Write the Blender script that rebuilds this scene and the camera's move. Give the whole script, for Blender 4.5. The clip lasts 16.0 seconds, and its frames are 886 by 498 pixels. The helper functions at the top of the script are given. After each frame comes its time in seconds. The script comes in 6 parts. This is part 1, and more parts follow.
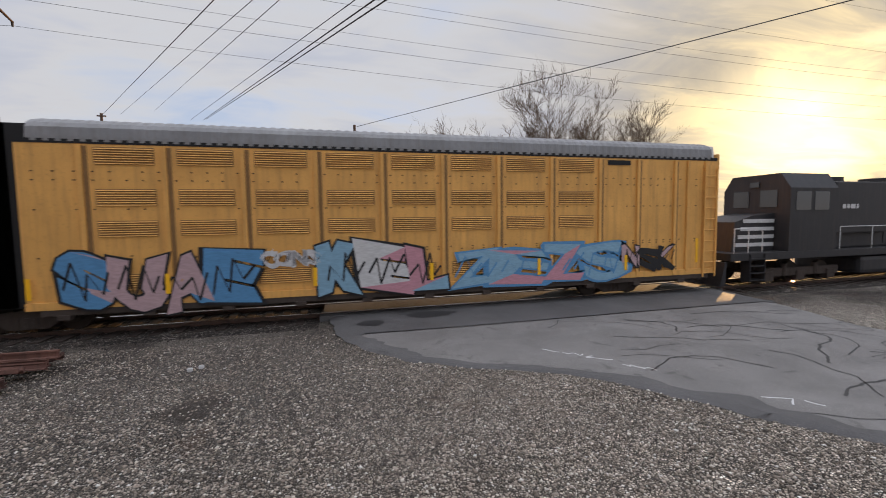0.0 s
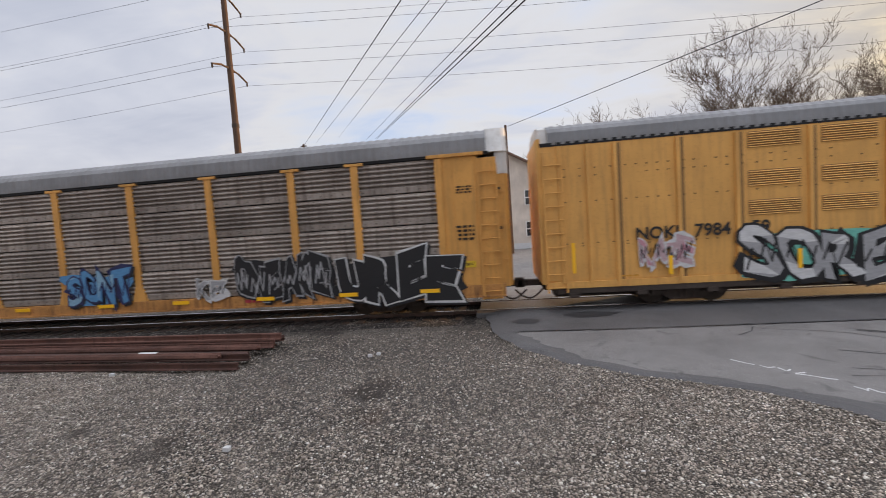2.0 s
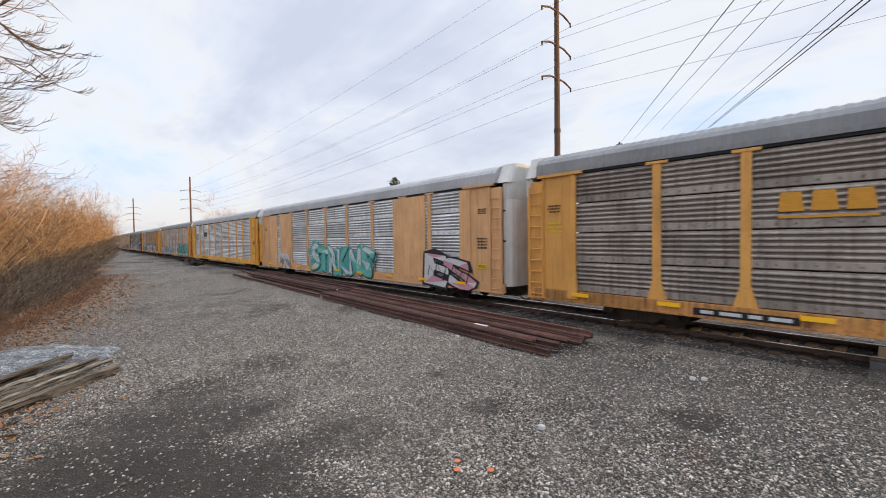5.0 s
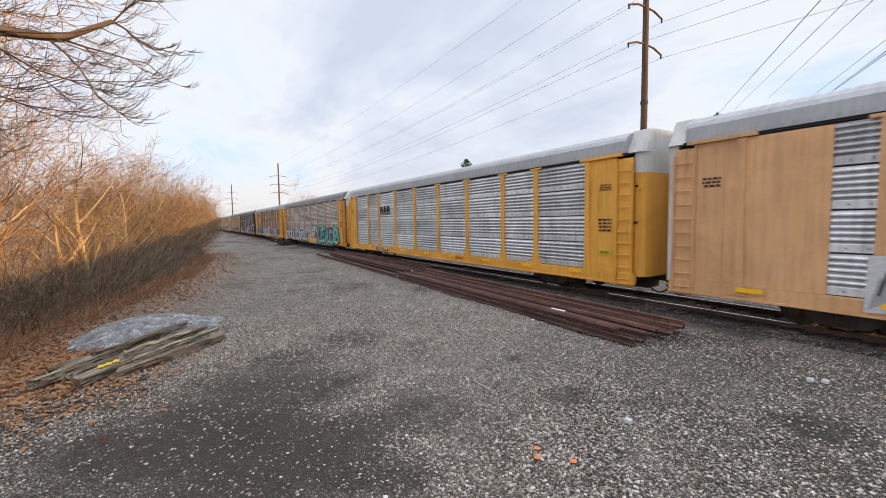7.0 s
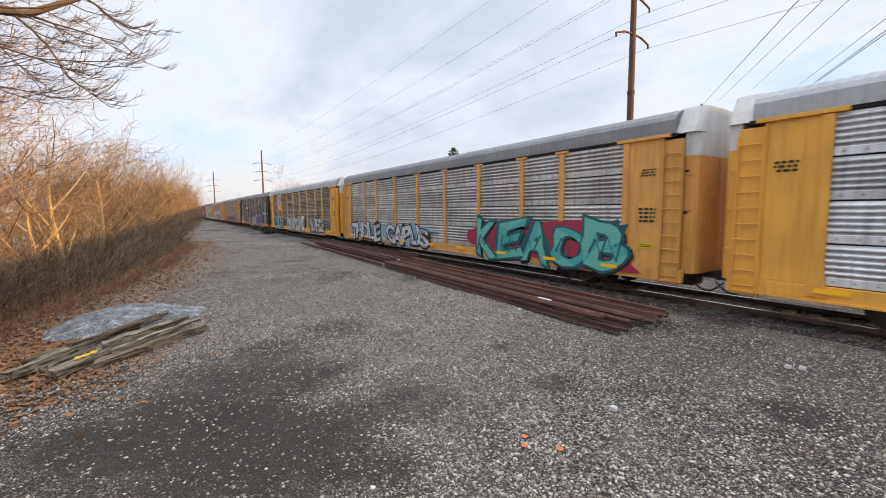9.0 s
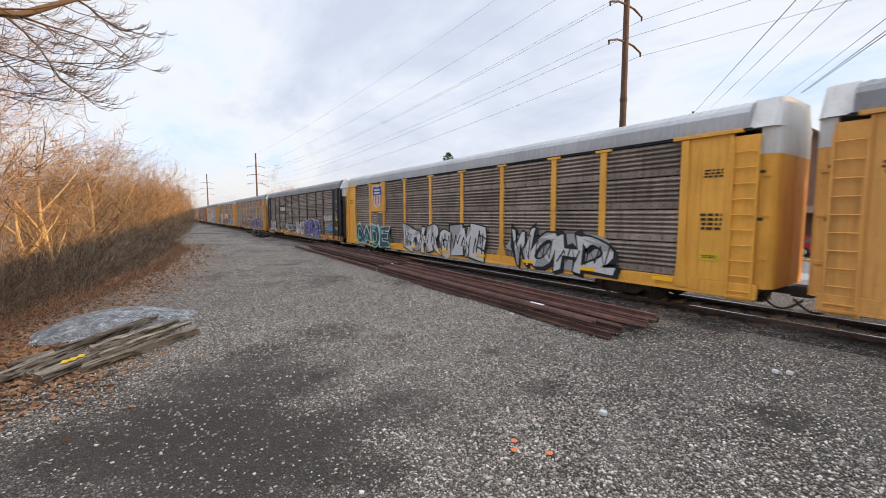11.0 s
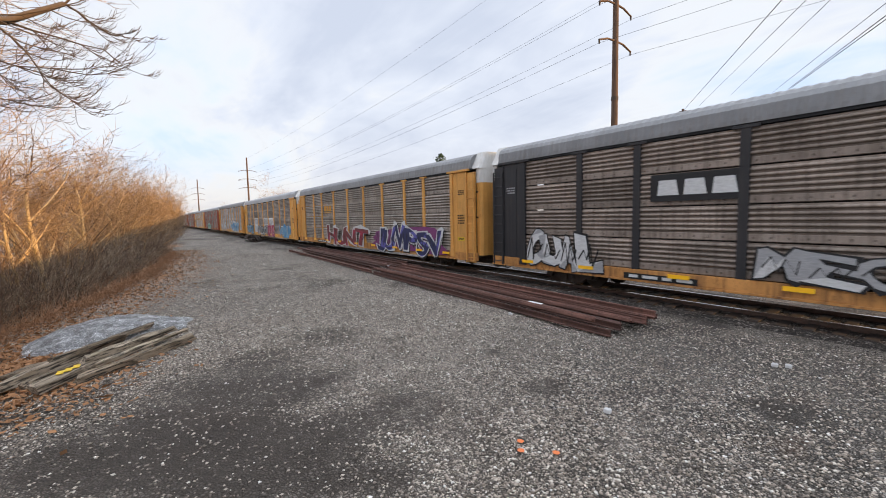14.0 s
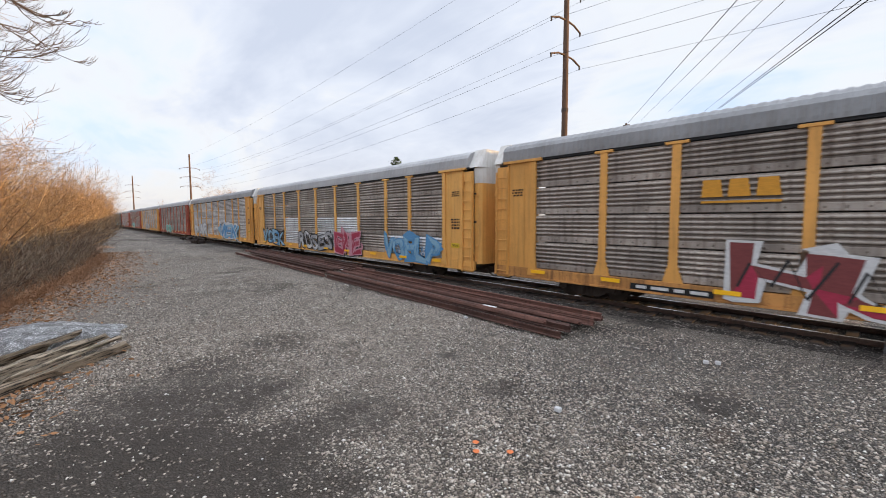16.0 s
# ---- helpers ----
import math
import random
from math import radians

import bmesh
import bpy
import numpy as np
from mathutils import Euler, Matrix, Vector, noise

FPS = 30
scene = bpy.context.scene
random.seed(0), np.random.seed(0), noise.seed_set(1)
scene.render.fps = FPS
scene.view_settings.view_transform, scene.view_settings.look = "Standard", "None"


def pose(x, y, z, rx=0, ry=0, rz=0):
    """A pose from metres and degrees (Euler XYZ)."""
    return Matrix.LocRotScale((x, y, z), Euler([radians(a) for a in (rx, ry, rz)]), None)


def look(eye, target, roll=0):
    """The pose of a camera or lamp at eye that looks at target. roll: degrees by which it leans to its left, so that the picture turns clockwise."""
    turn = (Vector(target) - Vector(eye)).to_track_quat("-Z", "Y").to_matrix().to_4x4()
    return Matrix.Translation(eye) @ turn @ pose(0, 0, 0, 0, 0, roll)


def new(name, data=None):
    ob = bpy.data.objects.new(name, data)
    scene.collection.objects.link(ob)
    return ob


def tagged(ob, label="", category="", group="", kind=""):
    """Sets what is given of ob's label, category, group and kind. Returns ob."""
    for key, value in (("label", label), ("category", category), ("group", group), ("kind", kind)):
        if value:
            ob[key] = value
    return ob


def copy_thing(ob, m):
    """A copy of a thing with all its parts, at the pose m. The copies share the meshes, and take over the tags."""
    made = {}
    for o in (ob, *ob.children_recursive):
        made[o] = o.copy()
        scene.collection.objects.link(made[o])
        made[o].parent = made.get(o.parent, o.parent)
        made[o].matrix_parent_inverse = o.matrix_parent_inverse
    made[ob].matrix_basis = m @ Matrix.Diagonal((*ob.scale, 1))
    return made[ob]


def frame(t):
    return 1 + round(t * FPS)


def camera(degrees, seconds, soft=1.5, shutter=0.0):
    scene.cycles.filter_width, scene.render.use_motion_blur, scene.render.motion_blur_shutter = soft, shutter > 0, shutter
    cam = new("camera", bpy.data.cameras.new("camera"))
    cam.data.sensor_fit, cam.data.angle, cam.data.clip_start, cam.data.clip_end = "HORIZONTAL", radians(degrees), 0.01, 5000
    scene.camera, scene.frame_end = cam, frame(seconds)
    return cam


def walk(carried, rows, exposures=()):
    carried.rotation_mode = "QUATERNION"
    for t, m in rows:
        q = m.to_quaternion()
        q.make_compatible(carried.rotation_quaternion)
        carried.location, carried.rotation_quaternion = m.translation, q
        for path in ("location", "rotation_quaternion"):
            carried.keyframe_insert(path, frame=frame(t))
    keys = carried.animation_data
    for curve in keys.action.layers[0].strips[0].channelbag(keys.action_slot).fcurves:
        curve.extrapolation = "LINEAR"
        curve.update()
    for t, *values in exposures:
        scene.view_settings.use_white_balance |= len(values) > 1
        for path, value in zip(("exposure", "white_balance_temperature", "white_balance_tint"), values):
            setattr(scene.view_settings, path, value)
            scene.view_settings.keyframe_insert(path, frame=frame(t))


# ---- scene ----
cam = camera(94.7, 16.0, soft=0.95, shutter=0.12)
PATH = [
    (0, (0.628, -0.048, 3.012), (1.123, 1.885, 2.869), -0.8),
    (0.5, (0.605, -0.007, 3.081), (1.027, 1.94, 2.907), -1.9),
    (1, (0.703, -0.006, 3.037), (0.957, 1.971, 2.872), -2.9),
    (1.5, (0.728, -0.032, 3.044), (0.752, 1.962, 2.89), -3.6),
    (2, (0.675, -0.067, 3.001), (0.426, 1.914, 2.882), -3.9),
    (2.5, (0.66, -0.052, 2.97), (0.131, 1.875, 2.883), -4.0),
    (3, (0.604, -0.046, 2.953), (-0.173, 1.796, 2.893), -3.4),
    (3.5, (0.589, -0.065, 2.96), (-0.409, 1.667, 2.916), -2.9),
    (4, (0.468, -0.097, 2.95), (-0.71, 1.518, 2.913), -2.0),
    (4.5, (0.388, -0.078, 2.948), (-0.961, 1.399, 2.906), -1.2),
    (5, (0.328, -0.113, 2.954), (-1.155, 1.228, 2.899), -0.8),
    (5.2, (0.294, -0.106, 2.952), (-1.234, 1.184, 2.889), -0.6),
    (7.3, (0.108, -0.123, 2.935), (-1.586, 0.93, 2.789), -0.8),
    (7.5, (0.084, -0.12, 2.942), (-1.608, 0.935, 2.785), -0.7),
    (8, (0.053, -0.152, 2.934), (-1.626, 0.92, 2.759), -0.7),
    (8.5, (0.055, -0.128, 2.941), (-1.611, 0.963, 2.752), -0.6),
    (9, (0.066, -0.1, 2.928), (-1.584, 1.015, 2.737), -0.5),
    (11.5, (0.116, -0.077, 2.933), (-1.52, 1.061, 2.765), -0.1),
    (12, (0.075, -0.09, 2.934), (-1.571, 1.034, 2.765), -0.4),
    (12.5, (0.038, -0.127, 2.929), (-1.616, 0.985, 2.76), -0.7),
    (13, (0.026, -0.161, 2.931), (-1.629, 0.949, 2.763), -0.8),
    (13.5, (0.021, -0.158, 2.934), (-1.623, 0.968, 2.766), -1.1),
    (14, (0.03, -0.15, 2.934), (-1.588, 1.013, 2.769), -1.2),
    (14.5, (0.029, -0.155, 2.931), (-1.551, 1.062, 2.768), -1.1),
    (15, (0.023, -0.189, 2.935), (-1.512, 1.084, 2.775), -0.8),
    (15.5, (0.021, -0.208, 2.939), (-1.48, 1.105, 2.784), -0.4),
    (16, (0.033, -0.204, 2.935), (-1.447, 1.132, 2.787), -0.2),
]
walk(cam, [(t, look(eye, aim, roll)) for t, eye, aim, roll in PATH], exposures=[(0, 0.46, 6800, 12), (2, 0.68, 6800, 12), (4, 0.90, 6620, 10), (6, 1.0, 6600, 9), (16, 1.02, 6600, 9)])
import collections


# ---- world, sun ----
SUN_AZ, SUN_EL = 54.5, 8.5
sun_way = Vector((math.sin(radians(SUN_AZ)) * math.cos(radians(SUN_EL)), math.cos(radians(SUN_AZ)) * math.cos(radians(SUN_EL)), math.sin(radians(SUN_EL))))


def node(tree, kind, **kw):
    n = tree.nodes.new(kind)
    for k, v in kw.items():
        if k in n.inputs:
            n.inputs[k].default_value = v
    return n


def math_node(tree, op, a, b=None):
    n = tree.nodes.new("ShaderNodeMath")
    n.operation = op
    for i, v in enumerate((a, b)):
        if v is None:
            continue
        if isinstance(v, (int, float)):
            n.inputs[i].default_value = v
        else:
            tree.links.new(v, n.inputs[i])
    return n.outputs[0]


def mix_node(tree, fac, a, b, blend="MIX"):
    n = tree.nodes.new("ShaderNodeMix")
    n.data_type, n.blend_type = "RGBA", blend
    for sock, v in ((n.inputs[0], fac), (n.inputs[6], a), (n.inputs[7], b)):
        if isinstance(v, (int, float)):
            sock.default_value = v
        elif isinstance(v, tuple):
            sock.default_value = (*v, 1) if len(v) == 3 else v
        else:
            tree.links.new(v, sock)
    return n.outputs[2]


def ramp_node(tree, fac, stops):
    n = tree.nodes.new("ShaderNodeValToRGB")
    e = n.color_ramp.elements
    while len(e) < len(stops):
        e.new(0.5)
    for i, (p, col) in enumerate(stops):
        e[i].position = p
        e[i].color = (*col, 1) if isinstance(col, tuple) else (col, col, col, 1)
    tree.links.new(fac, n.inputs[0])
    return n.outputs[0]


def noise_node(tree, vec, scale, detail=4, rough=0.55, dist=0.0):
    n = node(tree, "ShaderNodeTexNoise", Scale=scale, Detail=detail, Roughness=rough, Distortion=dist)
    if vec is not None:
        tree.links.new(vec, n.inputs["Vector"])
    return n.outputs["Fac"]


world = bpy.data.worlds.new("world")
scene.world = world
world.use_nodes = True
wt = world.node_tree
wt.nodes.clear()
coord = wt.nodes.new("ShaderNodeTexCoord").outputs["Generated"]
sky = wt.nodes.new("ShaderNodeTexSky")
sky.sky_type, sky.sun_disc = "NISHITA", False
sky.sun_elevation, sky.sun_rotation = radians(SUN_EL), radians(SUN_AZ)
sky.dust_density, sky.air_density = 1.5, 1.2
sep = wt.nodes.new("ShaderNodeSeparateXYZ")
wt.links.new(coord, sep.inputs[0])
up = math_node(wt, "MAXIMUM", sep.outputs[2], 0.0)
den = math_node(wt, "ADD", up, 0.16)
com = wt.nodes.new("ShaderNodeCombineXYZ")
wt.links.new(math_node(wt, "DIVIDE", sep.outputs[0], den), com.inputs[0])
wt.links.new(math_node(wt, "DIVIDE", sep.outputs[1], den), com.inputs[1])
stretch = wt.nodes.new("ShaderNodeMapping")
stretch.inputs["Scale"].default_value = (0.55, 1.0, 1.0)
stretch.inputs["Rotation"].default_value = (0, 0, 0.5)
wt.links.new(com.outputs[0], stretch.inputs[0])
big = noise_node(wt, stretch.outputs[0], 0.75, 5, 0.55, 0.5)
small = noise_node(wt, stretch.outputs[0], 2.6, 6, 0.6, 0.8)
cloud = math_node(wt, "ADD", math_node(wt, "MULTIPLY", big, 0.78), math_node(wt, "MULTIPLY", small, 0.22))
cover = ramp_node(wt, cloud, [(0.37, 0.15), (0.49, 0.97)])
shade = ramp_node(wt, cloud, [(0.40, (0.52, 0.525, 0.535)), (0.47, (0.465, 0.478, 0.50)), (0.53, (0.395, 0.425, 0.492)), (0.62, (0.325, 0.358, 0.435))])
dotn = wt.nodes.new("ShaderNodeVectorMath")
dotn.operation = "DOT_PRODUCT"
wt.links.new(coord, dotn.inputs[0])
dotn.inputs[1].default_value = sun_way
near = math_node(wt, "MAXIMUM", dotn.outputs["Value"], 0.0)
halo = math_node(wt, "POWER", near, 34.0)
core = math_node(wt, "POWER", near, 160.0)
sky_col = mix_node(wt, 1.0, mix_node(wt, 1.0, sky.outputs[0], (0.028, 0.029, 0.045), "MULTIPLY"), (0.25, 0.32, 0.44), "ADD")
base = mix_node(wt, cover, sky_col, shade)
base = mix_node(wt, math_node(wt, "MULTIPLY", math_node(wt, "POWER", near, 12.0), 0.8), base, mix_node(wt, 1.0, base, (0.80, 0.62, 0.34), "MULTIPLY"))
warm = mix_node(wt, 1.0, mix_node(wt, halo, (0, 0, 0), (0.27, 0.195, 0.06)), ramp_node(wt, small, [(0.38, (1.9, 1.9, 1.9)), (0.50, (0.7, 0.7, 0.7)), (0.62, (0.1, 0.1, 0.1))]), "MULTIPLY")
glow = mix_node(wt, core, (0, 0, 0), (1.2, 0.95, 0.5))
total = mix_node(wt, 1.0, mix_node(wt, 1.0, base, warm, "ADD"), glow, "ADD")
# a pale, creamy band of far cloud low over the horizon
low = math_node(wt, "POWER", math_node(wt, "SUBTRACT", 1.0, math_node(wt, "MINIMUM", up, 1.0)), 14.0)
total = mix_node(wt, math_node(wt, "MULTIPLY", low, 0.85), total, mix_node(wt, halo, (0.45, 0.41, 0.375), (0.60, 0.47, 0.27)))
# an overcast sky is brightest overhead
zen = ramp_node(wt, up, [(0.50, 1.0), (0.88, 2.75)])
total = mix_node(wt, 1.0, total, zen, "MULTIPLY")
bg = node(wt, "ShaderNodeBackground", Strength=1.0)
wt.links.new(total, bg.inputs[0])
wout = wt.nodes.new("ShaderNodeOutputWorld")
wt.links.new(bg.outputs[0], wout.inputs[0])

sun = new("sun", bpy.data.lights.new("sun", "SUN"))
sun.data.energy, sun.data.angle, sun.data.color = 3.3, radians(0.6), (1.0, 0.61, 0.27)
sun.matrix_world = look((0, 0, 60), tuple(Vector((0, 0, 60)) - sun_way))

# ---- materials ----


def material(name, rough=0.7, metal=0.0, spec=0.4):
    m = bpy.data.materials.new(name)
    m.use_nodes = True
    t = m.node_tree
    b = t.nodes["Principled BSDF"]
    b.inputs["Roughness"].default_value, b.inputs["Metallic"].default_value = rough, metal
    b.inputs["Specular IOR Level"].default_value = spec
    return m, t, b


def coords(t, shift=True):
    tc = t.nodes.new("ShaderNodeTexCoord").outputs["Object"]
    if not shift:
        return tc
    info = t.nodes.new("ShaderNodeObjectInfo").outputs["Random"]
    c = t.nodes.new("ShaderNodeCombineXYZ")
    for i, k in enumerate((37.0, 19.0, 53.0)):
        t.links.new(math_node(t, "MULTIPLY", info, k), c.inputs[i])
    a = t.nodes.new("ShaderNodeVectorMath")
    t.links.new(tc, a.inputs[0])
    t.links.new(c.outputs[0], a.inputs[1])
    return a.outputs[0]


def scaled(t, vec, s):
    m = t.nodes.new("ShaderNodeMapping")
    m.inputs["Scale"].default_value = s
    t.links.new(vec, m.inputs[0])
    return m.outputs[0]


def bump(t, b, height, strength=0.4, dist=0.01):
    n = node(t, "ShaderNodeBump", Strength=strength, Distance=dist)
    t.links.new(height, n.inputs["Height"])
    t.links.new(n.outputs[0], b.inputs["Normal"])


def worn(name, col, dirt=(0.10, 0.075, 0.05), rough=0.55, metal=0.0, amount=0.45, streak=1.0, spec=0.4, vary=0.15, shift=0.06):
    """Paint or metal with broad fading, fine grain and vertical dirt streaks."""
    m, t, b = material(name, rough, metal, spec)
    v = coords(t)
    fade = noise_node(t, v, 0.8, 4)
    grain = noise_node(t, v, 14.0, 6, 0.65)
    run = noise_node(t, scaled(t, v, (5.0, 5.0, 0.35)), 1.6, 5, 0.6)
    c1 = mix_node(t, ramp_node(t, fade, [(0.3, 0.0), (0.7, 1.0)]), tuple(k * (1 - vary) for k in col), tuple(min(1, k * (1 + vary)) for k in col))
    tone = math_node(t, "ADD", math_node(t, "MULTIPLY", t.nodes.new("ShaderNodeObjectInfo").outputs["Random"], 2 * shift), 1.0 - shift)
    grey = t.nodes.new("ShaderNodeCombineColor")
    for k in range(3):
        t.links.new(tone, grey.inputs[k])
    c1 = mix_node(t, 1.0, c1, grey.outputs[0], "MULTIPLY")
    mask = math_node(t, "MULTIPLY", ramp_node(t, run, [(0.48, 0.0), (0.75, 1.0)]), amount * streak)
    c2 = mix_node(t, mask, c1, dirt)
    spots = ramp_node(t, grain, [(0.55, 0.0), (0.72, 1.0)])
    c3 = mix_node(t, math_node(t, "MULTIPLY", spots, amount * 0.7), c2, dirt)
    t.links.new(c3, b.inputs["Base Color"])
    t.links.new(math_node(t, "ADD", math_node(t, "MULTIPLY", grain, 0.25), rough - 0.1), b.inputs["Roughness"])
    bump(t, b, grain, 0.15, 0.004)
    return m


def plain(name, col, rough=0.6, metal=0.0, spec=0.4, grain=8.0, vary=0.2):
    m, t, b = material(name, rough, metal, spec)
    v = coords(t)
    n = noise_node(t, v, grain, 5)
    t.links.new(mix_node(t, n, tuple(k * (1 - vary) for k in col), tuple(min(1, k * (1 + vary)) for k in col)), b.inputs["Base Color"])
    bump(t, b, n, 0.1, 0.003)
    return m


# bare, oily earth showing through the stone: x, y, radius
WORN_SPOTS = [(-9.7, 3.3, 1.01), (-7.0, 2.1, 0.61), (-5.2, 1.8, 0.61), (-5.3, 2.9, 0.78), (-4.4, 5.1, 0.4), (-4.4, 1.1, 0.78), (-3.9, 1.8, 0.39), (-1.7, 7.1, 0.48), (-6.3, 5.6, 0.32), (-8.3, 4.3, 0.4), (-6.1, 0.4, 0.93), (-9.1, 1.7, 0.78), (-4.2, -0.4, 0.9), (-6.6, -1.0, 1.0), (-6.2, -0.4, 1.7), (-7.6, 0.9, 1.4), (-5.0, 0.7, 1.3)]


def gravel_material(name, cols, dark=(0.018, 0.017, 0.017), scale=27.0, patches=True):
    m, t, b = material(name, 0.85)
    v = coords(t, False)
    cell = node(t, "ShaderNodeTexVoronoi", Scale=scale)
    t.links.new(v, cell.inputs["Vector"])
    edge = node(t, "ShaderNodeTexVoronoi", Scale=scale)
    edge.feature = "DISTANCE_TO_EDGE"
    t.links.new(v, edge.inputs["Vector"])
    sp = t.nodes.new("ShaderNodeSeparateColor")
    t.links.new(cell.outputs["Color"], sp.inputs[0])
    stone = ramp_node(t, sp.outputs[0], cols)
    gap = ramp_node(t, edge.outputs["Distance"], [(0.03, 0.0), (0.20, 1.0)])
    col = mix_node(t, gap, dark, stone)
    # clumps of larger and smaller stone
    clump = node(t, "ShaderNodeTexVoronoi", Scale=scale * 0.23)
    t.links.new(v, clump.inputs["Vector"])
    cl = t.nodes.new("ShaderNodeSeparateColor")
    t.links.new(clump.outputs["Color"], cl.inputs[0])
    col = mix_node(t, 1.0, col, ramp_node(t, cl.outputs[0], [(0.0, (0.62, 0.60, 0.58)), (0.6, (1.0, 1.0, 1.0)), (1.0, (1.5, 1.5, 1.5))]), "MULTIPLY")
    n1 = noise_node(t, v, 0.28, 6, 0.6, 0.6)
    n2 = noise_node(t, v, 1.1, 6, 0.65)
    if patches:
        f = ramp_node(t, n1, [(0.44, 0.0), (0.55, 1.0)])
        f2 = ramp_node(t, n2, [(0.38, 0.25), (0.60, 1.0)])
        fines = mix_node(t, noise_node(t, v, 60.0, 3), (0.016, 0.012, 0.009), (0.085, 0.066, 0.052))
        col = mix_node(t, math_node(t, "MULTIPLY", math_node(t, "MULTIPLY", f, f2), 0.94), col, fines)
        # broad worn areas, and the browner, oilier stone beside the track
        pos = t.nodes.new("ShaderNodeSeparateXYZ")
        t.links.new(v, pos.inputs[0])
        side = math_node(t, "ADD", pos.outputs[1], math_node(t, "MULTIPLY", n2, 3.0))
        near_track = ramp_node(t, math_node(t, "MULTIPLY", side, 0.05), [(0.49, 0.0), (0.58, 1.0)])
        col = mix_node(t, math_node(t, "MULTIPLY", near_track, 0.85), col, mix_node(t, math_node(t, "MULTIPLY", sp.outputs[2], gap), (0.014, 0.011, 0.009), (0.15, 0.12, 0.10)))
        dust = ramp_node(t, noise_node(t, v, 0.16, 4, 0.6, 0.8), [(0.38, 0.0), (0.54, 1.0)])
        col = mix_node(t, math_node(t, "MULTIPLY", dust, 0.62), col, mix_node(t, math_node(t, "MULTIPLY", sp.outputs[1], gap), (0.11, 0.093, 0.077), (0.90, 0.80, 0.69)))
        spill = t.nodes.new("ShaderNodeVectorMath")
        spill.operation = "DISTANCE"
        t.links.new(scaled(t, v, (0.75, 1, 0)), spill.inputs[0])
        spill.inputs[1].default_value = (-1.6, 7.6, 0)
        oily = ramp_node(t, math_node(t, "MULTIPLY", math_node(t, "ADD", spill.outputs["Value"], math_node(t, "MULTIPLY", n2, 3.0)), 0.1), [(0.30, 0.62), (0.62, 0.0)])
        col = mix_node(t, oily, col, mix_node(t, math_node(t, "MULTIPLY", sp.outputs[0], gap), (0.02, 0.019, 0.018), (0.17, 0.16, 0.15)))
        rust = ramp_node(t, noise_node(t, v, 0.5, 5, 0.6, 1.0), [(0.60, 0.0), (0.72, 1.0)])
        col = mix_node(t, math_node(t, "MULTIPLY", rust, 0.35), col, (0.15, 0.085, 0.05))
    if patches:
        wob = node(t, "ShaderNodeTexNoise", Scale=1.6, Detail=5.0)
        t.links.new(v, wob.inputs["Vector"])
        flat = mix_node(t, 1.0, v, mix_node(t, 1.0, wob.outputs["Color"], (1.7, 1.7, 0.0), "MULTIPLY"), "ADD")
        for x, y, r in WORN_SPOTS:
            far = t.nodes.new("ShaderNodeVectorMath")
            far.operation = "DISTANCE"
            t.links.new(scaled(t, flat, (1, 1, 0)), far.inputs[0])
            far.inputs[1].default_value = (x + 0.85, y + 0.85, 0)
            f3 = ramp_node(t, math_node(t, "MULTIPLY", far.outputs["Value"], 0.5 / r), [(0.15, 0.75), (0.75, 0.0)])
            col = mix_node(t, f3, col, fines)
    t.links.new(col, b.inputs["Base Color"])
    hgt = math_node(t, "ADD", gap, math_node(t, "MULTIPLY", sp.outputs[1], 0.6))
    bump(t, b, hgt, 1.0, 0.035)
    return m


M = {}
GREY_STONES = [(0.0, (0.06, 0.052, 0.045)), (0.40, (0.36, 0.298, 0.240)), (0.80, (0.70, 0.605, 0.505)), (0.94, (0.88, 0.80, 0.70)), (1.0, (0.95, 0.93, 0.90))]
M["gravel"] = gravel_material("gravel", GREY_STONES)
M["ballast"] = gravel_material("ballast", [(0.0, (0.03, 0.022, 0.018)), (0.6, (0.085, 0.066, 0.055)), (1.0, (0.30, 0.27, 0.24))], (0.014, 0.011, 0.009), 20.0, False)
M["mound"] = gravel_material("mound", [(0.0, (0.30, 0.305, 0.32)), (0.6, (0.56, 0.57, 0.59)), (1.0, (0.86, 0.87, 0.88))], (0.20, 0.205, 0.215), 30.0, False)


def stone_material():
    m, t, b = material("loose_stone", 0.8)
    isl = t.nodes.new("ShaderNodeNewGeometry").outputs["Random Per Island"]
    c = ramp_node(t, isl, [(0.0, (0.06, 0.050, 0.042)), (0.5, (0.32, 0.262, 0.212)), (0.86, (0.62, 0.53, 0.44)), (0.97, (0.86, 0.80, 0.71)), (1.0, (0.95, 0.93, 0.89))])
    n = noise_node(t, coords(t, False), 60.0, 3)
    t.links.new(mix_node(t, math_node(t, "MULTIPLY", n, 0.5), c, (0.12, 0.11, 0.10)), b.inputs["Base Color"])
    return m


M["stone"] = stone_material()


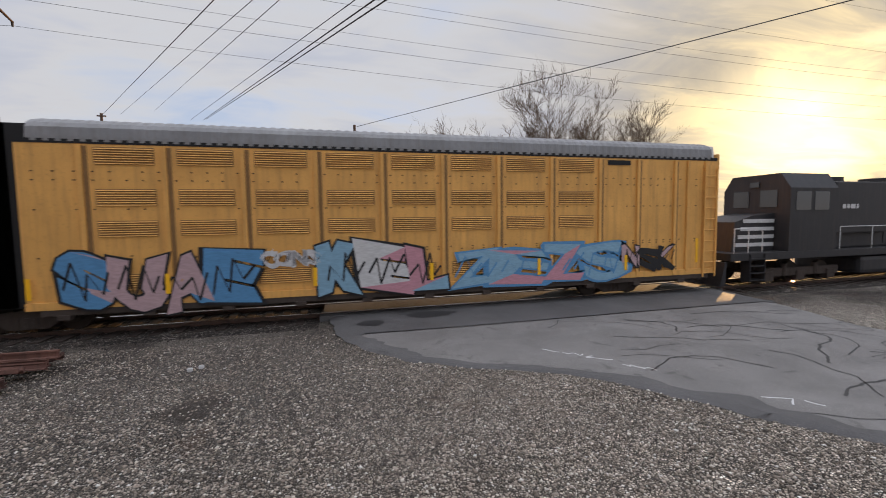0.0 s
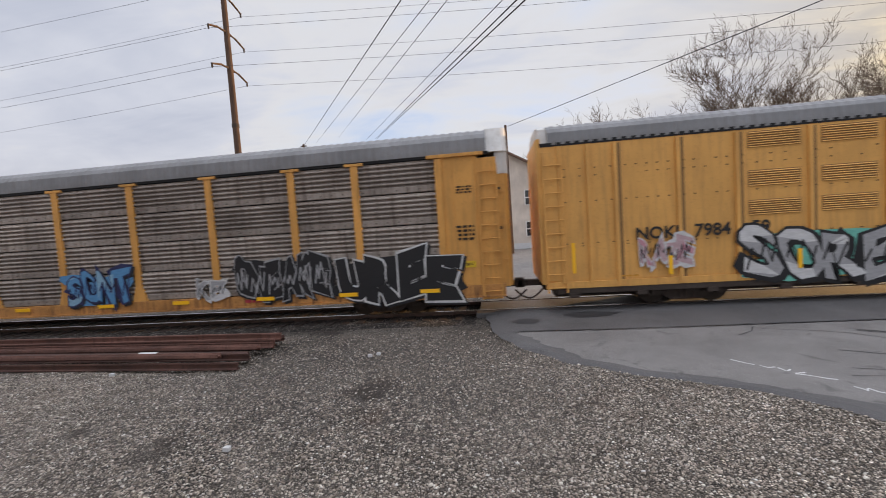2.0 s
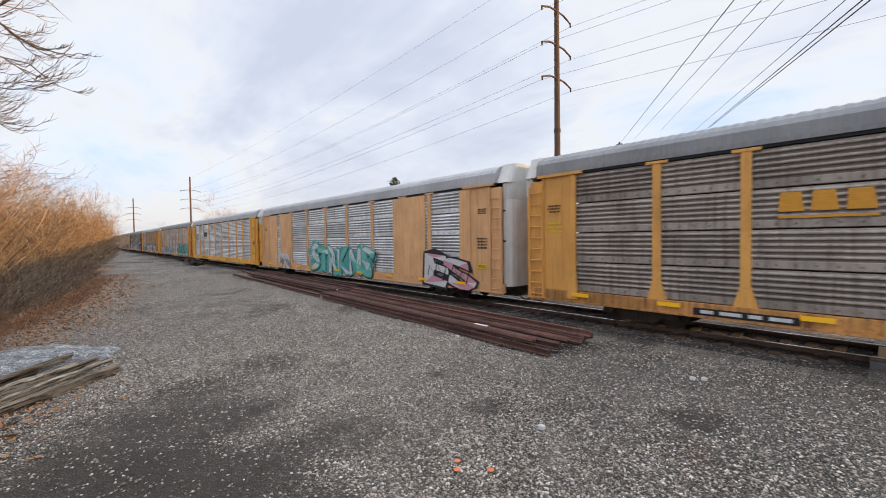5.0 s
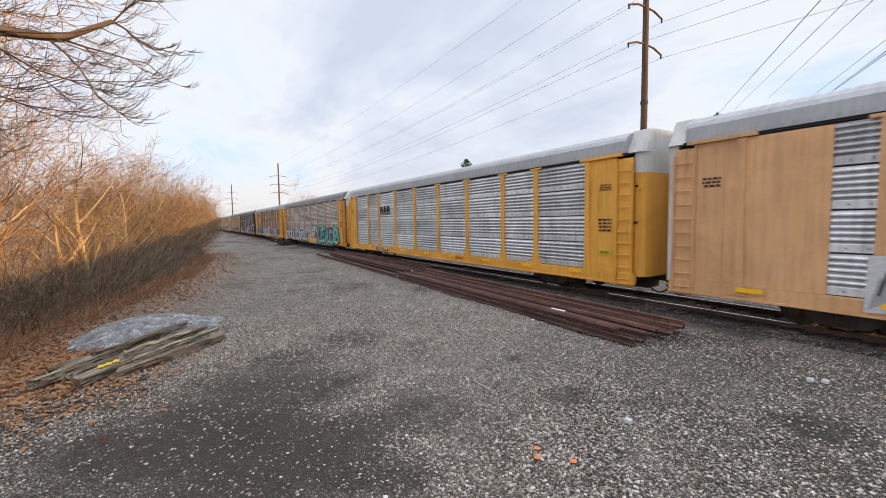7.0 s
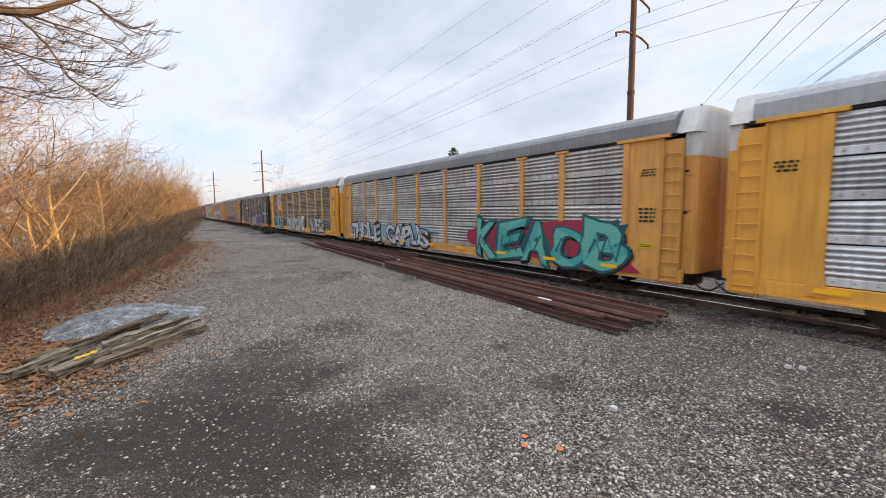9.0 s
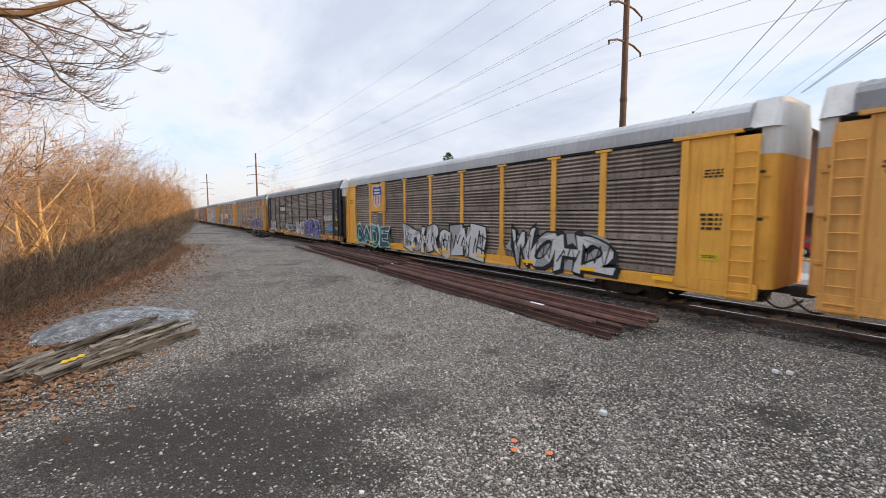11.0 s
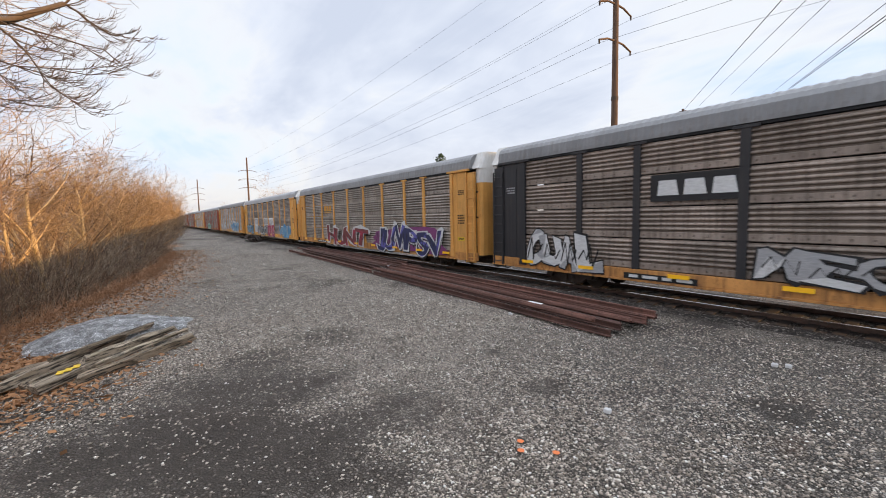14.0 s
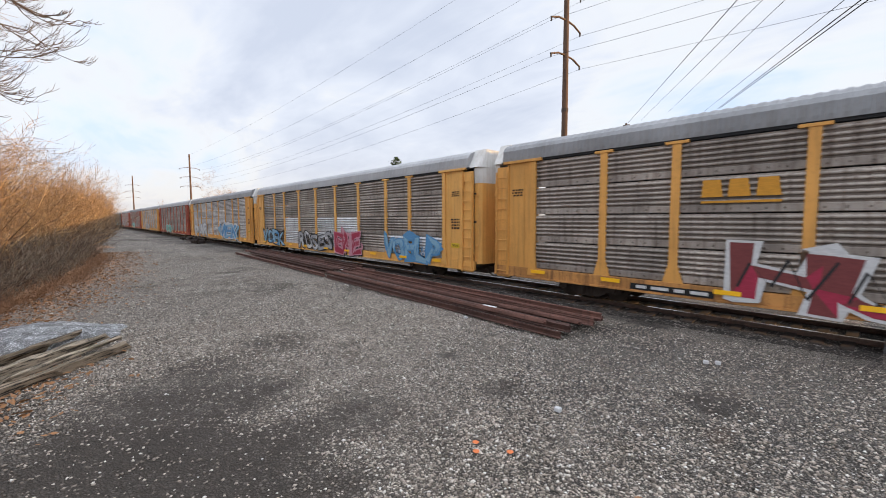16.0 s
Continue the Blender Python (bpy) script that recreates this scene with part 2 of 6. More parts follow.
def asphalt(name, lo, hi):
    m, t, b = material(name, 0.75, 0.0, 0.35)
    v = coords(t, False)
    n1 = noise_node(t, v, 0.6, 6, 0.65, 0.5)
    n2 = noise_node(t, v, 90.0, 3, 0.7)
    c = mix_node(t, ramp_node(t, n1, [(0.3, 0.0), (0.7, 1.0)]), lo, hi)
    c = mix_node(t, ramp_node(t, n2, [(0.55, 0.0), (0.72, 1.0)]), c, tuple(k * 1.8 for k in hi))
    stain = ramp_node(t, noise_node(t, v, 1.7, 4, 0.6, 1.2), [(0.60, 0.0), (0.70, 1.0)])
    c = mix_node(t, math_node(t, "MULTIPLY", stain, 0.5), c, tuple(k * 0.4 for k in lo))
    t.links.new(c, b.inputs["Base Color"])
    bump(t, b, n2, 0.5, 0.006)
    return m


M["asphalt"] = asphalt("asphalt", (0.12, 0.115, 0.112), (0.20, 0.192, 0.187))
M["asphalt_dark"] = asphalt("asphalt_dark", (0.07, 0.068, 0.069), (0.115, 0.111, 0.112))
M["tar"] = plain("tar", (0.035, 0.034, 0.036), 0.6, grain=20)
M["rust_rail"] = worn("rust_rail", (0.105, 0.050, 0.038), (0.035, 0.02, 0.018), 0.75, 0.0, 0.6, vary=0.35, shift=0.4)
M["track_rail"] = worn("track_rail", (0.09, 0.055, 0.042), (0.03, 0.02, 0.018), 0.7, 0.0, 0.5)
M["rail_head"] = plain("rail_head", (0.62, 0.60, 0.57), 0.22, 1.0, grain=30, vary=0.1)
M["tie"] = worn("tie", (0.045, 0.032, 0.026), (0.02, 0.016, 0.014), 0.9, 0, 0.7)
M["pole"] = worn("pole", (0.105, 0.065, 0.045), (0.04, 0.028, 0.022), 0.9, 0, 0.6)
M["wire"] = plain("wire", (0.03, 0.03, 0.032), 0.6)
M["bark"] = plain("bark", (0.10, 0.07, 0.05), 0.9, grain=12, vary=0.35)
def stem_material(name, stops):
    m, t, b2 = material(name, 0.95)
    isl = t.nodes.new("ShaderNodeNewGeometry").outputs["Random Per Island"]
    c = ramp_node(t, isl, stops)
    t.links.new(c, b2.inputs["Base Color"])
    return m


def timber_material(name, col, dark):
    m, t, b2 = material(name, 0.92)
    v = coords(t)
    crack = noise_node(t, scaled(t, v, (0.7, 16.0, 16.0)), 1.8, 6, 0.7)
    tone = noise_node(t, v, 1.6, 5, 0.6)
    c = mix_node(t, ramp_node(t, tone, [(0.3, 0.0), (0.7, 1.0)]), tuple(k * 0.6 for k in col), tuple(k * 1.5 for k in col))
    c = mix_node(t, ramp_node(t, crack, [(0.42, 1.0), (0.51, 0.0)]), c, dark)
    t.links.new(c, b2.inputs["Base Color"])
    bump(t, b2, crack, 1.0, 0.03)
    return m


M["brush"] = stem_material("brush", [(0.0, (0.055, 0.036, 0.026)), (0.55, (0.15, 0.098, 0.066)), (0.9, (0.28, 0.20, 0.135)), (1.0, (0.52, 0.42, 0.31))])
# the low sun's gold is put into these bark colours
M["bark_sunlit"] = stem_material("bark_sunlit", [(0.0, (0.06, 0.038, 0.026)), (0.35, (0.21, 0.122, 0.062)), (0.8, (0.39, 0.240, 0.115)), (1.0, (0.52, 0.36, 0.20))])
# paler still, for trunks coloured as if sun caught them
M["trunk_sunlit"] = plain("trunk_sunlit", (0.52, 0.37, 0.19), 0.9, grain=9, vary=0.3)
M["timber"] = timber_material("old_timber", (0.31, 0.250, 0.185), (0.03, 0.024, 0.018))
M["timber_dark"] = timber_material("old_timber_dark", (0.21, 0.160, 0.112), (0.02, 0.016, 0.012))
M["litter"] = plain("litter", (0.26, 0.14, 0.075), 0.95, grain=9, vary=0.45)
M["pine"] = plain("pine", (0.05, 0.075, 0.03), 0.9, grain=5, vary=0.4)
M["dead_leaf"] = plain("dead_leaf", (0.30, 0.150, 0.070), 0.9, grain=4, vary=0.5)

M["yellow_a"] = worn("yellow_a", (0.70, 0.365, 0.098), (0.18, 0.10, 0.045), 0.6, 0, 0.35, vary=0.1)
M["yellow_b"] = worn("yellow_b", (0.64, 0.315, 0.078), (0.16, 0.095, 0.04), 0.6, 0, 0.4, vary=0.12)
M["yellow_c"] = worn("yellow_c", (0.72, 0.355, 0.055), (0.20, 0.10, 0.03), 0.55, 0, 0.3, vary=0.1)
M["tan_orange"] = worn("tan_orange", (0.64, 0.36, 0.17), (0.20, 0.10, 0.05), 0.65, 0, 0.35)
M["red_brown"] = worn("red_brown", (0.36, 0.075, 0.04), (0.12, 0.04, 0.03), 0.65, 0, 0.4)
M["black_paint"] = worn("black_paint", (0.022, 0.022, 0.025), (0.06, 0.05, 0.045), 0.5, 0, 0.4)
M["galv_dark"] = worn("galv_dark", (0.32, 0.28, 0.245), (0.10, 0.065, 0.05), 0.55, 0.25, 0.8, vary=0.3, shift=0.16)
M["galv_brown"] = worn("galv_brown", (0.27, 0.22, 0.185), (0.08, 0.055, 0.04), 0.6, 0.2, 0.8, vary=0.3, shift=0.16)
M["galv_light"] = worn("galv_light", (0.66, 0.67, 0.69), (0.20, 0.18, 0.165), 0.42, 0.45, 0.5, vary=0.2, shift=0.16)
M["galv_mid"] = worn("galv_mid", (0.48, 0.465, 0.45), (0.15, 0.11, 0.085), 0.5, 0.3, 0.7, vary=0.25, shift=0.16)
M["roof_grey"] = worn("roof_grey", (0.215, 0.217, 0.223), (0.16, 0.15, 0.14), 0.5, 0.35, 0.5, vary=0.15)
M["roof_pale"] = worn("roof_pale", (0.34, 0.343, 0.35), (0.26, 0.25, 0.25), 0.5, 0.3, 0.5, vary=0.12)
M["sill_rust"] = worn("sill_rust", (0.50, 0.235, 0.07), (0.09, 0.042, 0.026), 0.75, 0, 1.0, vary=0.35)
M["house_cream"] = worn("house_cream", (0.66, 0.58, 0.50), (0.4, 0.35, 0.30), 0.8, 0, 0.2)
M["house_brown"] = worn("house_brown", (0.20, 0.11, 0.075), (0.1, 0.06, 0.045), 0.8, 0, 0.3)
M["shingle"] = worn("shingle", (0.17, 0.105, 0.08), (0.08, 0.055, 0.045), 0.9, 0, 0.5)
M["trim_white"] = plain("trim_white", (0.74, 0.72, 0.69), 0.6)
M["car_red"] = plain("car_red", (0.36, 0.02, 0.035), 0.25, vary=0.05)
M["car_dark"] = plain("car_dark", (0.03, 0.033, 0.04), 0.25, vary=0.05)
M["tyre"] = plain("tyre", (0.02, 0.02, 0.02), 0.9)
M["concrete"] = plain("concrete", (0.60, 0.60, 0.60), 0.9)
M["truck"] = worn("truck", (0.060, 0.046, 0.038), (0.03, 0.016, 0.014), 0.8, 0.1, 0.6)
M["wheel"] = plain("wheel", (0.05, 0.038, 0.03), 0.6, 0.5)
M["white_end"] = worn("white_end", (0.58, 0.57, 0.55), (0.30, 0.24, 0.18), 0.6, 0, 0.4)
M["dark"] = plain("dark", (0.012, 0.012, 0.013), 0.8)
# brown standing in for shade beside posts and between louver slats
M["shade_brown"] = plain("shade_brown", (0.24, 0.135, 0.055), 0.8)
# darker copies of each screen steel: painted rib shade as well as grime
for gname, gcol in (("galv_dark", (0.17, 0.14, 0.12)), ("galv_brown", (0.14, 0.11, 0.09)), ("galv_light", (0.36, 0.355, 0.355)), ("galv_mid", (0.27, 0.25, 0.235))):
    M[gname + "_grime_shade"] = worn(gname + "_grime_shade", gcol, (0.05, 0.04, 0.033), 0.8, 0.0, 0.6, shift=0.15)
M["slot"] = plain("slot", (0.04, 0.03, 0.02), 0.9)
M["reflector"] = plain("reflector", (0.95, 0.50, 0.02), 0.35, grain=40, vary=0.08)
M["glass"] = plain("glass", (0.03, 0.035, 0.04), 0.08, 0.0, 0.8, vary=0.02)


def paint(name, col, rough=0.6):
    m, t, b = material(name, rough)
    v = coords(t, False)
    n = noise_node(t, scaled(t, v, (1.0, 1.0, 4.0)), 6.0, 6, 0.7)
    t.links.new(mix_node(t, ramp_node(t, n, [(0.35, 0.0), (0.75, 1.0)]), tuple(k * 0.72 for k in col), col), b.inputs["Base Color"])
    return m


for pname, pcol in {"black": (0.018, 0.018, 0.02), "white": (0.66, 0.66, 0.66), "blue": (0.10, 0.30, 0.55), "sky": (0.25, 0.45, 0.60), "pink": (0.62, 0.30, 0.36),
                    "rose": (0.55, 0.38, 0.40), "maroon": (0.20, 0.045, 0.045), "teal": (0.08, 0.42, 0.40), "violet": (0.13, 0.12, 0.42), "navy": (0.03, 0.035, 0.11),
                    "silver": (0.38, 0.38, 0.39), "mint": (0.16, 0.52, 0.42), "crimson": (0.40, 0.03, 0.07), "green": (0.02, 0.12, 0.13), "lime": (0.33, 0.40, 0.07),
                    "orange": (0.75, 0.20, 0.06), "plum": (0.22, 0.05, 0.17), "mustard": (0.66, 0.30, 0.03), "logo_blue": (0.03, 0.06, 0.30), "logo_red": (0.50, 0.05, 0.07), "sign_yellow": (0.75, 0.50, 0.03)}.items():
    M["p_" + pname] = paint("paint_" + pname, pcol)

# ---- mesh helpers ----


def mesh_of(name, verts, faces, mat):
    me = bpy.data.meshes.new(name)
    me.from_pydata([tuple(v) for v in verts], [], [tuple(f) for f in faces])
    me.materials.append(mat)
    me.update()
    return me


def from_bm(name, bm, mat, smooth=False):
    bmesh.ops.recalc_face_normals(bm, faces=bm.faces)
    me = bpy.data.meshes.new(name)
    bm.to_mesh(me)
    bm.free()
    me.materials.append(mat)
    if smooth:
        me.shade_smooth()
    return me


def add_box(bm, x0, x1, y0, y1, z0, z1, bevel=0.0):
    r = bmesh.ops.create_cube(bm, size=1.0)
    for v in r["verts"]:
        v.co = Vector(((x0 + x1) / 2 + v.co.x * (x1 - x0), (y0 + y1) / 2 + v.co.y * (y1 - y0), (z0 + z1) / 2 + v.co.z * (z1 - z0)))
    if bevel:
        es = list({e for v in r["verts"] for e in v.link_edges})
        bmesh.ops.bevel(bm, geom=es, offset=bevel, segments=2, affect="EDGES", profile=0.6)


def add_cyl(bm, a, b, r, seg=10, r2=None):
    a, b = Vector(a), Vector(b)
    d = b - a
    m = Matrix.Translation((a + b) / 2) @ d.to_track_quat("Z", "Y").to_matrix().to_4x4()
    bmesh.ops.create_cone(bm, cap_ends=True, segments=seg, radius1=r, radius2=r if r2 is None else r2, depth=d.length, matrix=m)


def add_prism(bm, poly, axis, lo, hi):
    """A polygon of (a, b) pulled along an axis: x keeps (y, z), y keeps (x, z), z keeps (x, y)."""
    put = {"x": lambda p, k: (k, p[0], p[1]), "y": lambda p, k: (p[0], k, p[1]), "z": lambda p, k: (p[0], p[1], k)}[axis]
    v0 = [bm.verts.new(put(p, lo)) for p in poly]
    v1 = [bm.verts.new(put(p, hi)) for p in poly]
    n = len(poly)
    bm.faces.new(v0)
    bm.faces.new(v1[::-1])
    for i in range(n):
        bm.faces.new((v0[i], v0[(i + 1) % n], v1[(i + 1) % n], v1[i]))


def box_mesh(name, x0, x1, y0, y1, z0, z1, mat, bevel=0.0):
    bm = bmesh.new()
    add_box(bm, x0, x1, y0, y1, z0, z1, bevel)
    return from_bm(name, bm, mat)


CACHE = {}


def shared(key, make):
    if key not in CACHE:
        CACHE[key] = make()
    return CACHE[key]


def part(name, me, parent, label="", at=None):
    if isinstance(me, tuple):
        me = from_bm(name, me[0], me[1])
    ob = new(name, me)
    ob.parent = parent
    if at is not None:
        ob.location = at
    if label:
        tagged(ob, label)
    return ob


def thing(name, label, category, group="", at=(0, 0, 0)):
    e = new(name)
    e.empty_display_size = 0.3
    e.location = at
    return tagged(e, label, category, group)


def glyph(body, size=1.0, offset=0.0, shear=0.0):
    """The outline of a text as a flat mesh in its x, y plane."""
    def make():
        cu = bpy.data.curves.new("glyph", "FONT")
        cu.body, cu.size, cu.offset, cu.shear, cu.resolution_u, cu.fill_mode = body, size, offset, shear, 3, "FRONT"
        cu.align_x = "CENTER"
        ob = bpy.data.objects.new("glyph", cu)
        scene.collection.objects.link(ob)
        me = bpy.data.meshes.new_from_object(ob.evaluated_get(bpy.context.evaluated_depsgraph_get()))
        bpy.data.objects.remove(ob)
        co = np.array([v.co[:2] for v in me.vertices])
        fs = [tuple(p.vertices) for p in me.polygons]
        bpy.data.meshes.remove(me)
        return co, fs
    return shared(("glyph", body, size, round(offset, 4), shear), make)


# the letters are made first, while the scene is still small
for ch in "SUAEKLOCNRMYTHVJWPDGIXB0123456789":
    for grown in (0.075, 0.034, 0.118, 0.084):
        glyph(ch, 1.0, grown)

# ---- ground, road, track ----
TRACK_Y, RAIL_TOP = 13.78, 0.17
SIDE = 1.45


def ground_axis(lo, hi, fine_lo, fine_hi, step):
    mid = list(np.arange(fine_lo, fine_hi + 1e-6, step))
    out, d, x = [], step, fine_hi
    while x < hi:
        d *= 1.5
        x = min(hi, x + d)
        out.append(x)
    pre, d, x = [], step, fine_lo
    while x > lo:
        d *= 1.5
        x = max(lo, x - d)
        pre.append(x)
    return pre[::-1] + mid + out


def lot_height(x, y):
    flat = 1.0
    if y > 11.0:
        flat = max(0.0, 1 - (y - 11.0))
    h = 0.05 * noise.noise(Vector((x * 0.35, y * 0.35, 0))) + 0.025 * noise.noise(Vector((x * 1.3, y * 1.3, 4)))
    bank = 0.0
    if y < -2.5 and x < -8:
        bank = -0.25 * min(1, (-2.5 - y) / 4)
    return h * flat + bank


gx, gy = ground_axis(-1800, 1800, -30, 18, 0.4), ground_axis(-1500, 1800, -10, 12, 0.4)
gv = [(x, y, lot_height(x, y) if -60 < x < 30 and -20 < y < 13 else 0.0) for y in gy for x in gx]
nx = len(gx)
gf = [(j * nx + i, j * nx + i + 1, (j + 1) * nx + i + 1, (j + 1) * nx + i) for j in range(len(gy) - 1) for i in range(nx - 1)]
ground = new("ground", mesh_of("ground", gv, gf, M["gravel"]))
ground.data.shade_smooth()
tagged(ground, "grey crushed-stone lot with darker worn patches", kind="structure")

# loose stones on the lot, thickest near the standing place


def stones(name, count, spread, size, mat, seed, label, z=lot_height):
    rng = np.random.default_rng(seed)
    base = np.array([(1, 0, 0), (-1, 0, 0), (0, 1, 0), (0, -1, 0), (0, 0, 1), (0, 0, -0.6)], float)
    fc = np.array([(0, 2, 4), (2, 1, 4), (1, 3, 4), (3, 0, 4), (2, 0, 5), (1, 2, 5), (3, 1, 5), (0, 3, 5)])
    at = np.array([spread(rng) for _ in range(count)])
    high = np.array([z(x, y) for x, y in at])
    s = rng.uniform(*size, count) * rng.uniform(0.7, 1.25, count)
    b = base[None] * (1 + rng.uniform(-0.35, 0.35, (count, 6, 3))) + rng.uniform(-0.25, 0.25, (count, 6, 3))
    a = rng.uniform(0, 6.28, count)
    c, n = np.cos(a)[:, None], np.sin(a)[:, None]
    q = np.stack([b[:, :, 0] * c - b[:, :, 1] * n, b[:, :, 0] * n + b[:, :, 1] * c, b[:, :, 2] * 0.62], 2) * s[:, None, None]
    q += np.stack([at[:, 0], at[:, 1], high + s * 0.25], 1)[:, None, :]
    f = (np.arange(count)[:, None, None] * 6 + fc[None]).reshape(-1, 3)
    me = bpy.data.meshes.new(name)
    me.vertices.add(count * 6)
    me.vertices.foreach_set("co", q.astype(np.float32).ravel())
    me.loops.add(f.size)
    me.loops.foreach_set("vertex_index", f.astype(np.int32).ravel())
    me.polygons.add(len(f))
    me.polygons.foreach_set("loop_start", (np.arange(len(f)) * 3).astype(np.int32))
    me.update(calc_edges=True)
    me.materials.append(mat)
    return tagged(new(name, me), label, "gravel", kind="stuff")


def far_lot(rng):
    while True:
        x = -8 - 30 * rng.random() ** 1.3
        y = rng.uniform(-4.0, 11.2)
        if math.hypot(x, y) > 9 and y > edge_y(x) + 0.4:
            return x, y


def on_lot(rng):
    while True:
        r, a = 0.4 + 13 * rng.random() ** 1.15, rng.uniform(-75, 135)
        x, y = -r * math.sin(radians(a)), r * math.cos(radians(a))
        if any(math.hypot(x - a, y - c) < s * (0.55 + 0.6 * rng.random()) for a, c, s in WORN_SPOTS) and rng.random() < 0.85:
            continue
        if y < 11.2 and y > -6 and not in_road(x, y):
            return x, y


ROAD_EDGE = [(0.3, 12.6), (0.45, 11.0), (1.1, 9.6), (2.05, 8.4), (3.0, 7.7), (3.8, 7.3), (4.85, 6.75), (6.0, 5.6), (6.8, 4.4), (7.5, 3.45), (8.2, 1.2), (9.0, -3.0), (10.0, -12.0), (14.0, -40.0)]
ROAD_FAR = [(15.2, 12.6), (15.0, 10.4), (14.4, 7.5), (14.6, 3.0), (16.0, -4.0), (19.0, -16.0), (24.0, -40.0)]


def edge_x(line, y):
    for (xa, ya), (xb, yb) in zip(line, line[1:]):
        if yb <= y <= ya:
            return xa + (xb - xa) * (ya - y) / (ya - yb)
    return line[0][0] if y > line[0][1] else line[-1][0]


def in_road(x, y):
    return edge_x(ROAD_EDGE, y) < x < edge_x(ROAD_FAR, y)


def road_z(y):
    return 0.05 + 0.105 * max(0.0, min(1.0, (y - 8.0) / 4.4))


def road_sheet(name, y0, y1, mat, lift, label, ragged=0.12, parent=None):
    ys = list(np.arange(y1, y0 - 1e-6, -0.2))
    verts, faces, m = [], [], 26
    for y in ys:
        a, b = edge_x(ROAD_EDGE, y), edge_x(ROAD_FAR, y)
        a += ragged * (noise.noise(Vector((y * 2.1, 3, 1))) + 0.6 * noise.noise(Vector((y * 6.0, 7, 1))))
        b += ragged * noise.noise(Vector((y * 2.1, 9, 1)))
        for i in range(m + 1):
            u = i / m
            edge = min(u, 1 - u) * (b - a)
            drop = 0.09 * max(0.0, 1 - edge / 0.25)
            verts.append((a + (b - a) * u, y, road_z(y) + lift - drop))
    n = m + 1
    for j in range(len(ys) - 1):
        faces += [(j * n + i, (j + 1) * n + i, (j + 1) * n + i + 1, j * n + i + 1) for i in range(m)]
    ob = new(name, mesh_of(name, verts, faces, mat))
    ob.data.shade_smooth()
    return tagged(ob, label, kind="structure")


road_sheet("road", -40, 10.42, M["asphalt"], 0.0, "worn grey asphalt road with sealed cracks")
road_sheet("road_apron", 10.40, 12.62, M["asphalt_dark"], 0.012, "darker asphalt patch beside the crossing rails", 0.2)


def road_border():
    """A band of darker, newer asphalt along the ragged edge beside the lot."""
    ys = list(np.arange(10.4, -6.0, -0.15))
    verts, m = [], 5
    for y in ys:
        a = edge_x(ROAD_EDGE, y) - 0.10 + 0.12 * noise.noise(Vector((y * 2.1, 3, 1)))
        w = 0.55 + 0.30 * noise.noise(Vector((y * 1.7, 5, 2))) + 0.15 * noise.noise(Vector((y * 7.0, 8, 2)))
        for i in range(m + 1):
            verts.append((a + w * i / m, y, road_z(y) + 0.008 - 0.10 * max(0.0, 1 - 3.0 * i / m) * 0.7))
    n = m + 1
    faces = [(j * n + i, (j + 1) * n + i, (j + 1) * n + i + 1, j * n + i + 1) for j in range(len(ys) - 1) for i in range(m)]
    ob = new("road_border", mesh_of("road_border", verts, faces, M["asphalt_dark"]))
    return tagged(ob, "dark ragged asphalt along the edge of the road", kind="structure")


road_border()


def slab(name, x0, x1, y0, y1, z1, mat, label):
    ob = new(name, box_mesh(name, x0, x1, y0, y1, z1 - 0.2, z1, mat, 0.01))
    return tagged(ob, label, kind="structure")


slab("crossing_panel", 0.1, 15.2, TRACK_Y - 0.62, TRACK_Y + 0.62, RAIL_TOP - 0.012, M["asphalt"], "asphalt crossing between the rails")
slab("crossing_edge", 0.0, 15.2, 12.60, TRACK_Y - 0.80, RAIL_TOP - 0.014, M["asphalt_dark"], "dark asphalt strip along the rail")
slab("road_beyond", 0.4, 15.6, TRACK_Y + 0.80, 60.0, RAIL_TOP - 0.014, M["asphalt"], "grey asphalt road beyond the track")


def ribbon(points, width, z, mat, name, label, seed=0):
    """A thin crooked band of sealant or chalk on the road."""
    rng = random.Random(seed)
    pts = []
    for (xa, ya), (xb, yb) in zip(points, points[1:]):
        n = max(2, int(math.hypot(xb - xa, yb - ya) / 0.12))
        for i in range(n):
            u = i / n
            pts.append((xa + (xb - xa) * u, ya + (yb - ya) * u))
    pts.append(points[-1])
    pts = [(x + rng.uniform(-1, 1) * width * 0.5, y + rng.uniform(-1, 1) * width * 0.5) for x, y in pts]
    verts, faces = [], []
    for i, (x, y) in enumerate(pts):
        a = pts[max(0, i - 1)]
        b = pts[min(len(pts) - 1, i + 1)]
        d = Vector((b[0] - a[0], b[1] - a[1])).normalized()
        w = width * rng.uniform(0.35, 0.65)
        for s in (-1, 1):
            px, py = x - d.y * w * s, y + d.x * w * s
            verts.append((px, py, road_z(py) + z))
    faces = [(2 * i, 2 * i + 1, 2 * i + 3, 2 * i + 2) for i in range(len(pts) - 1)]
    ob = new(name, mesh_of(name, verts, faces, mat))
    return tagged(ob, label, kind="structure")


rc = random.Random(5)
for k in range(34):
    x, y = rc.uniform(5.5, 14.0), rc.uniform(3.5, 10.2)
    a = rc.uniform(-0.5, 0.9)
    pts = [(x, y)]
    for i in range(rc.randint(3, 7)):
        a += rc.uniform(-0.7, 0.7)
        x, y = x + 0.55 * math.cos(a), y - 0.42 * math.sin(a)
        if in_road(x, y) and y < 10.3:
            pts.append((x, y))
    if len(pts) > 2:
        ribbon(pts, rc.choice((0.02, 0.03, 0.045)), 0.006, M["tar"], "crack_seal", "black tar sealant in a road crack", k)
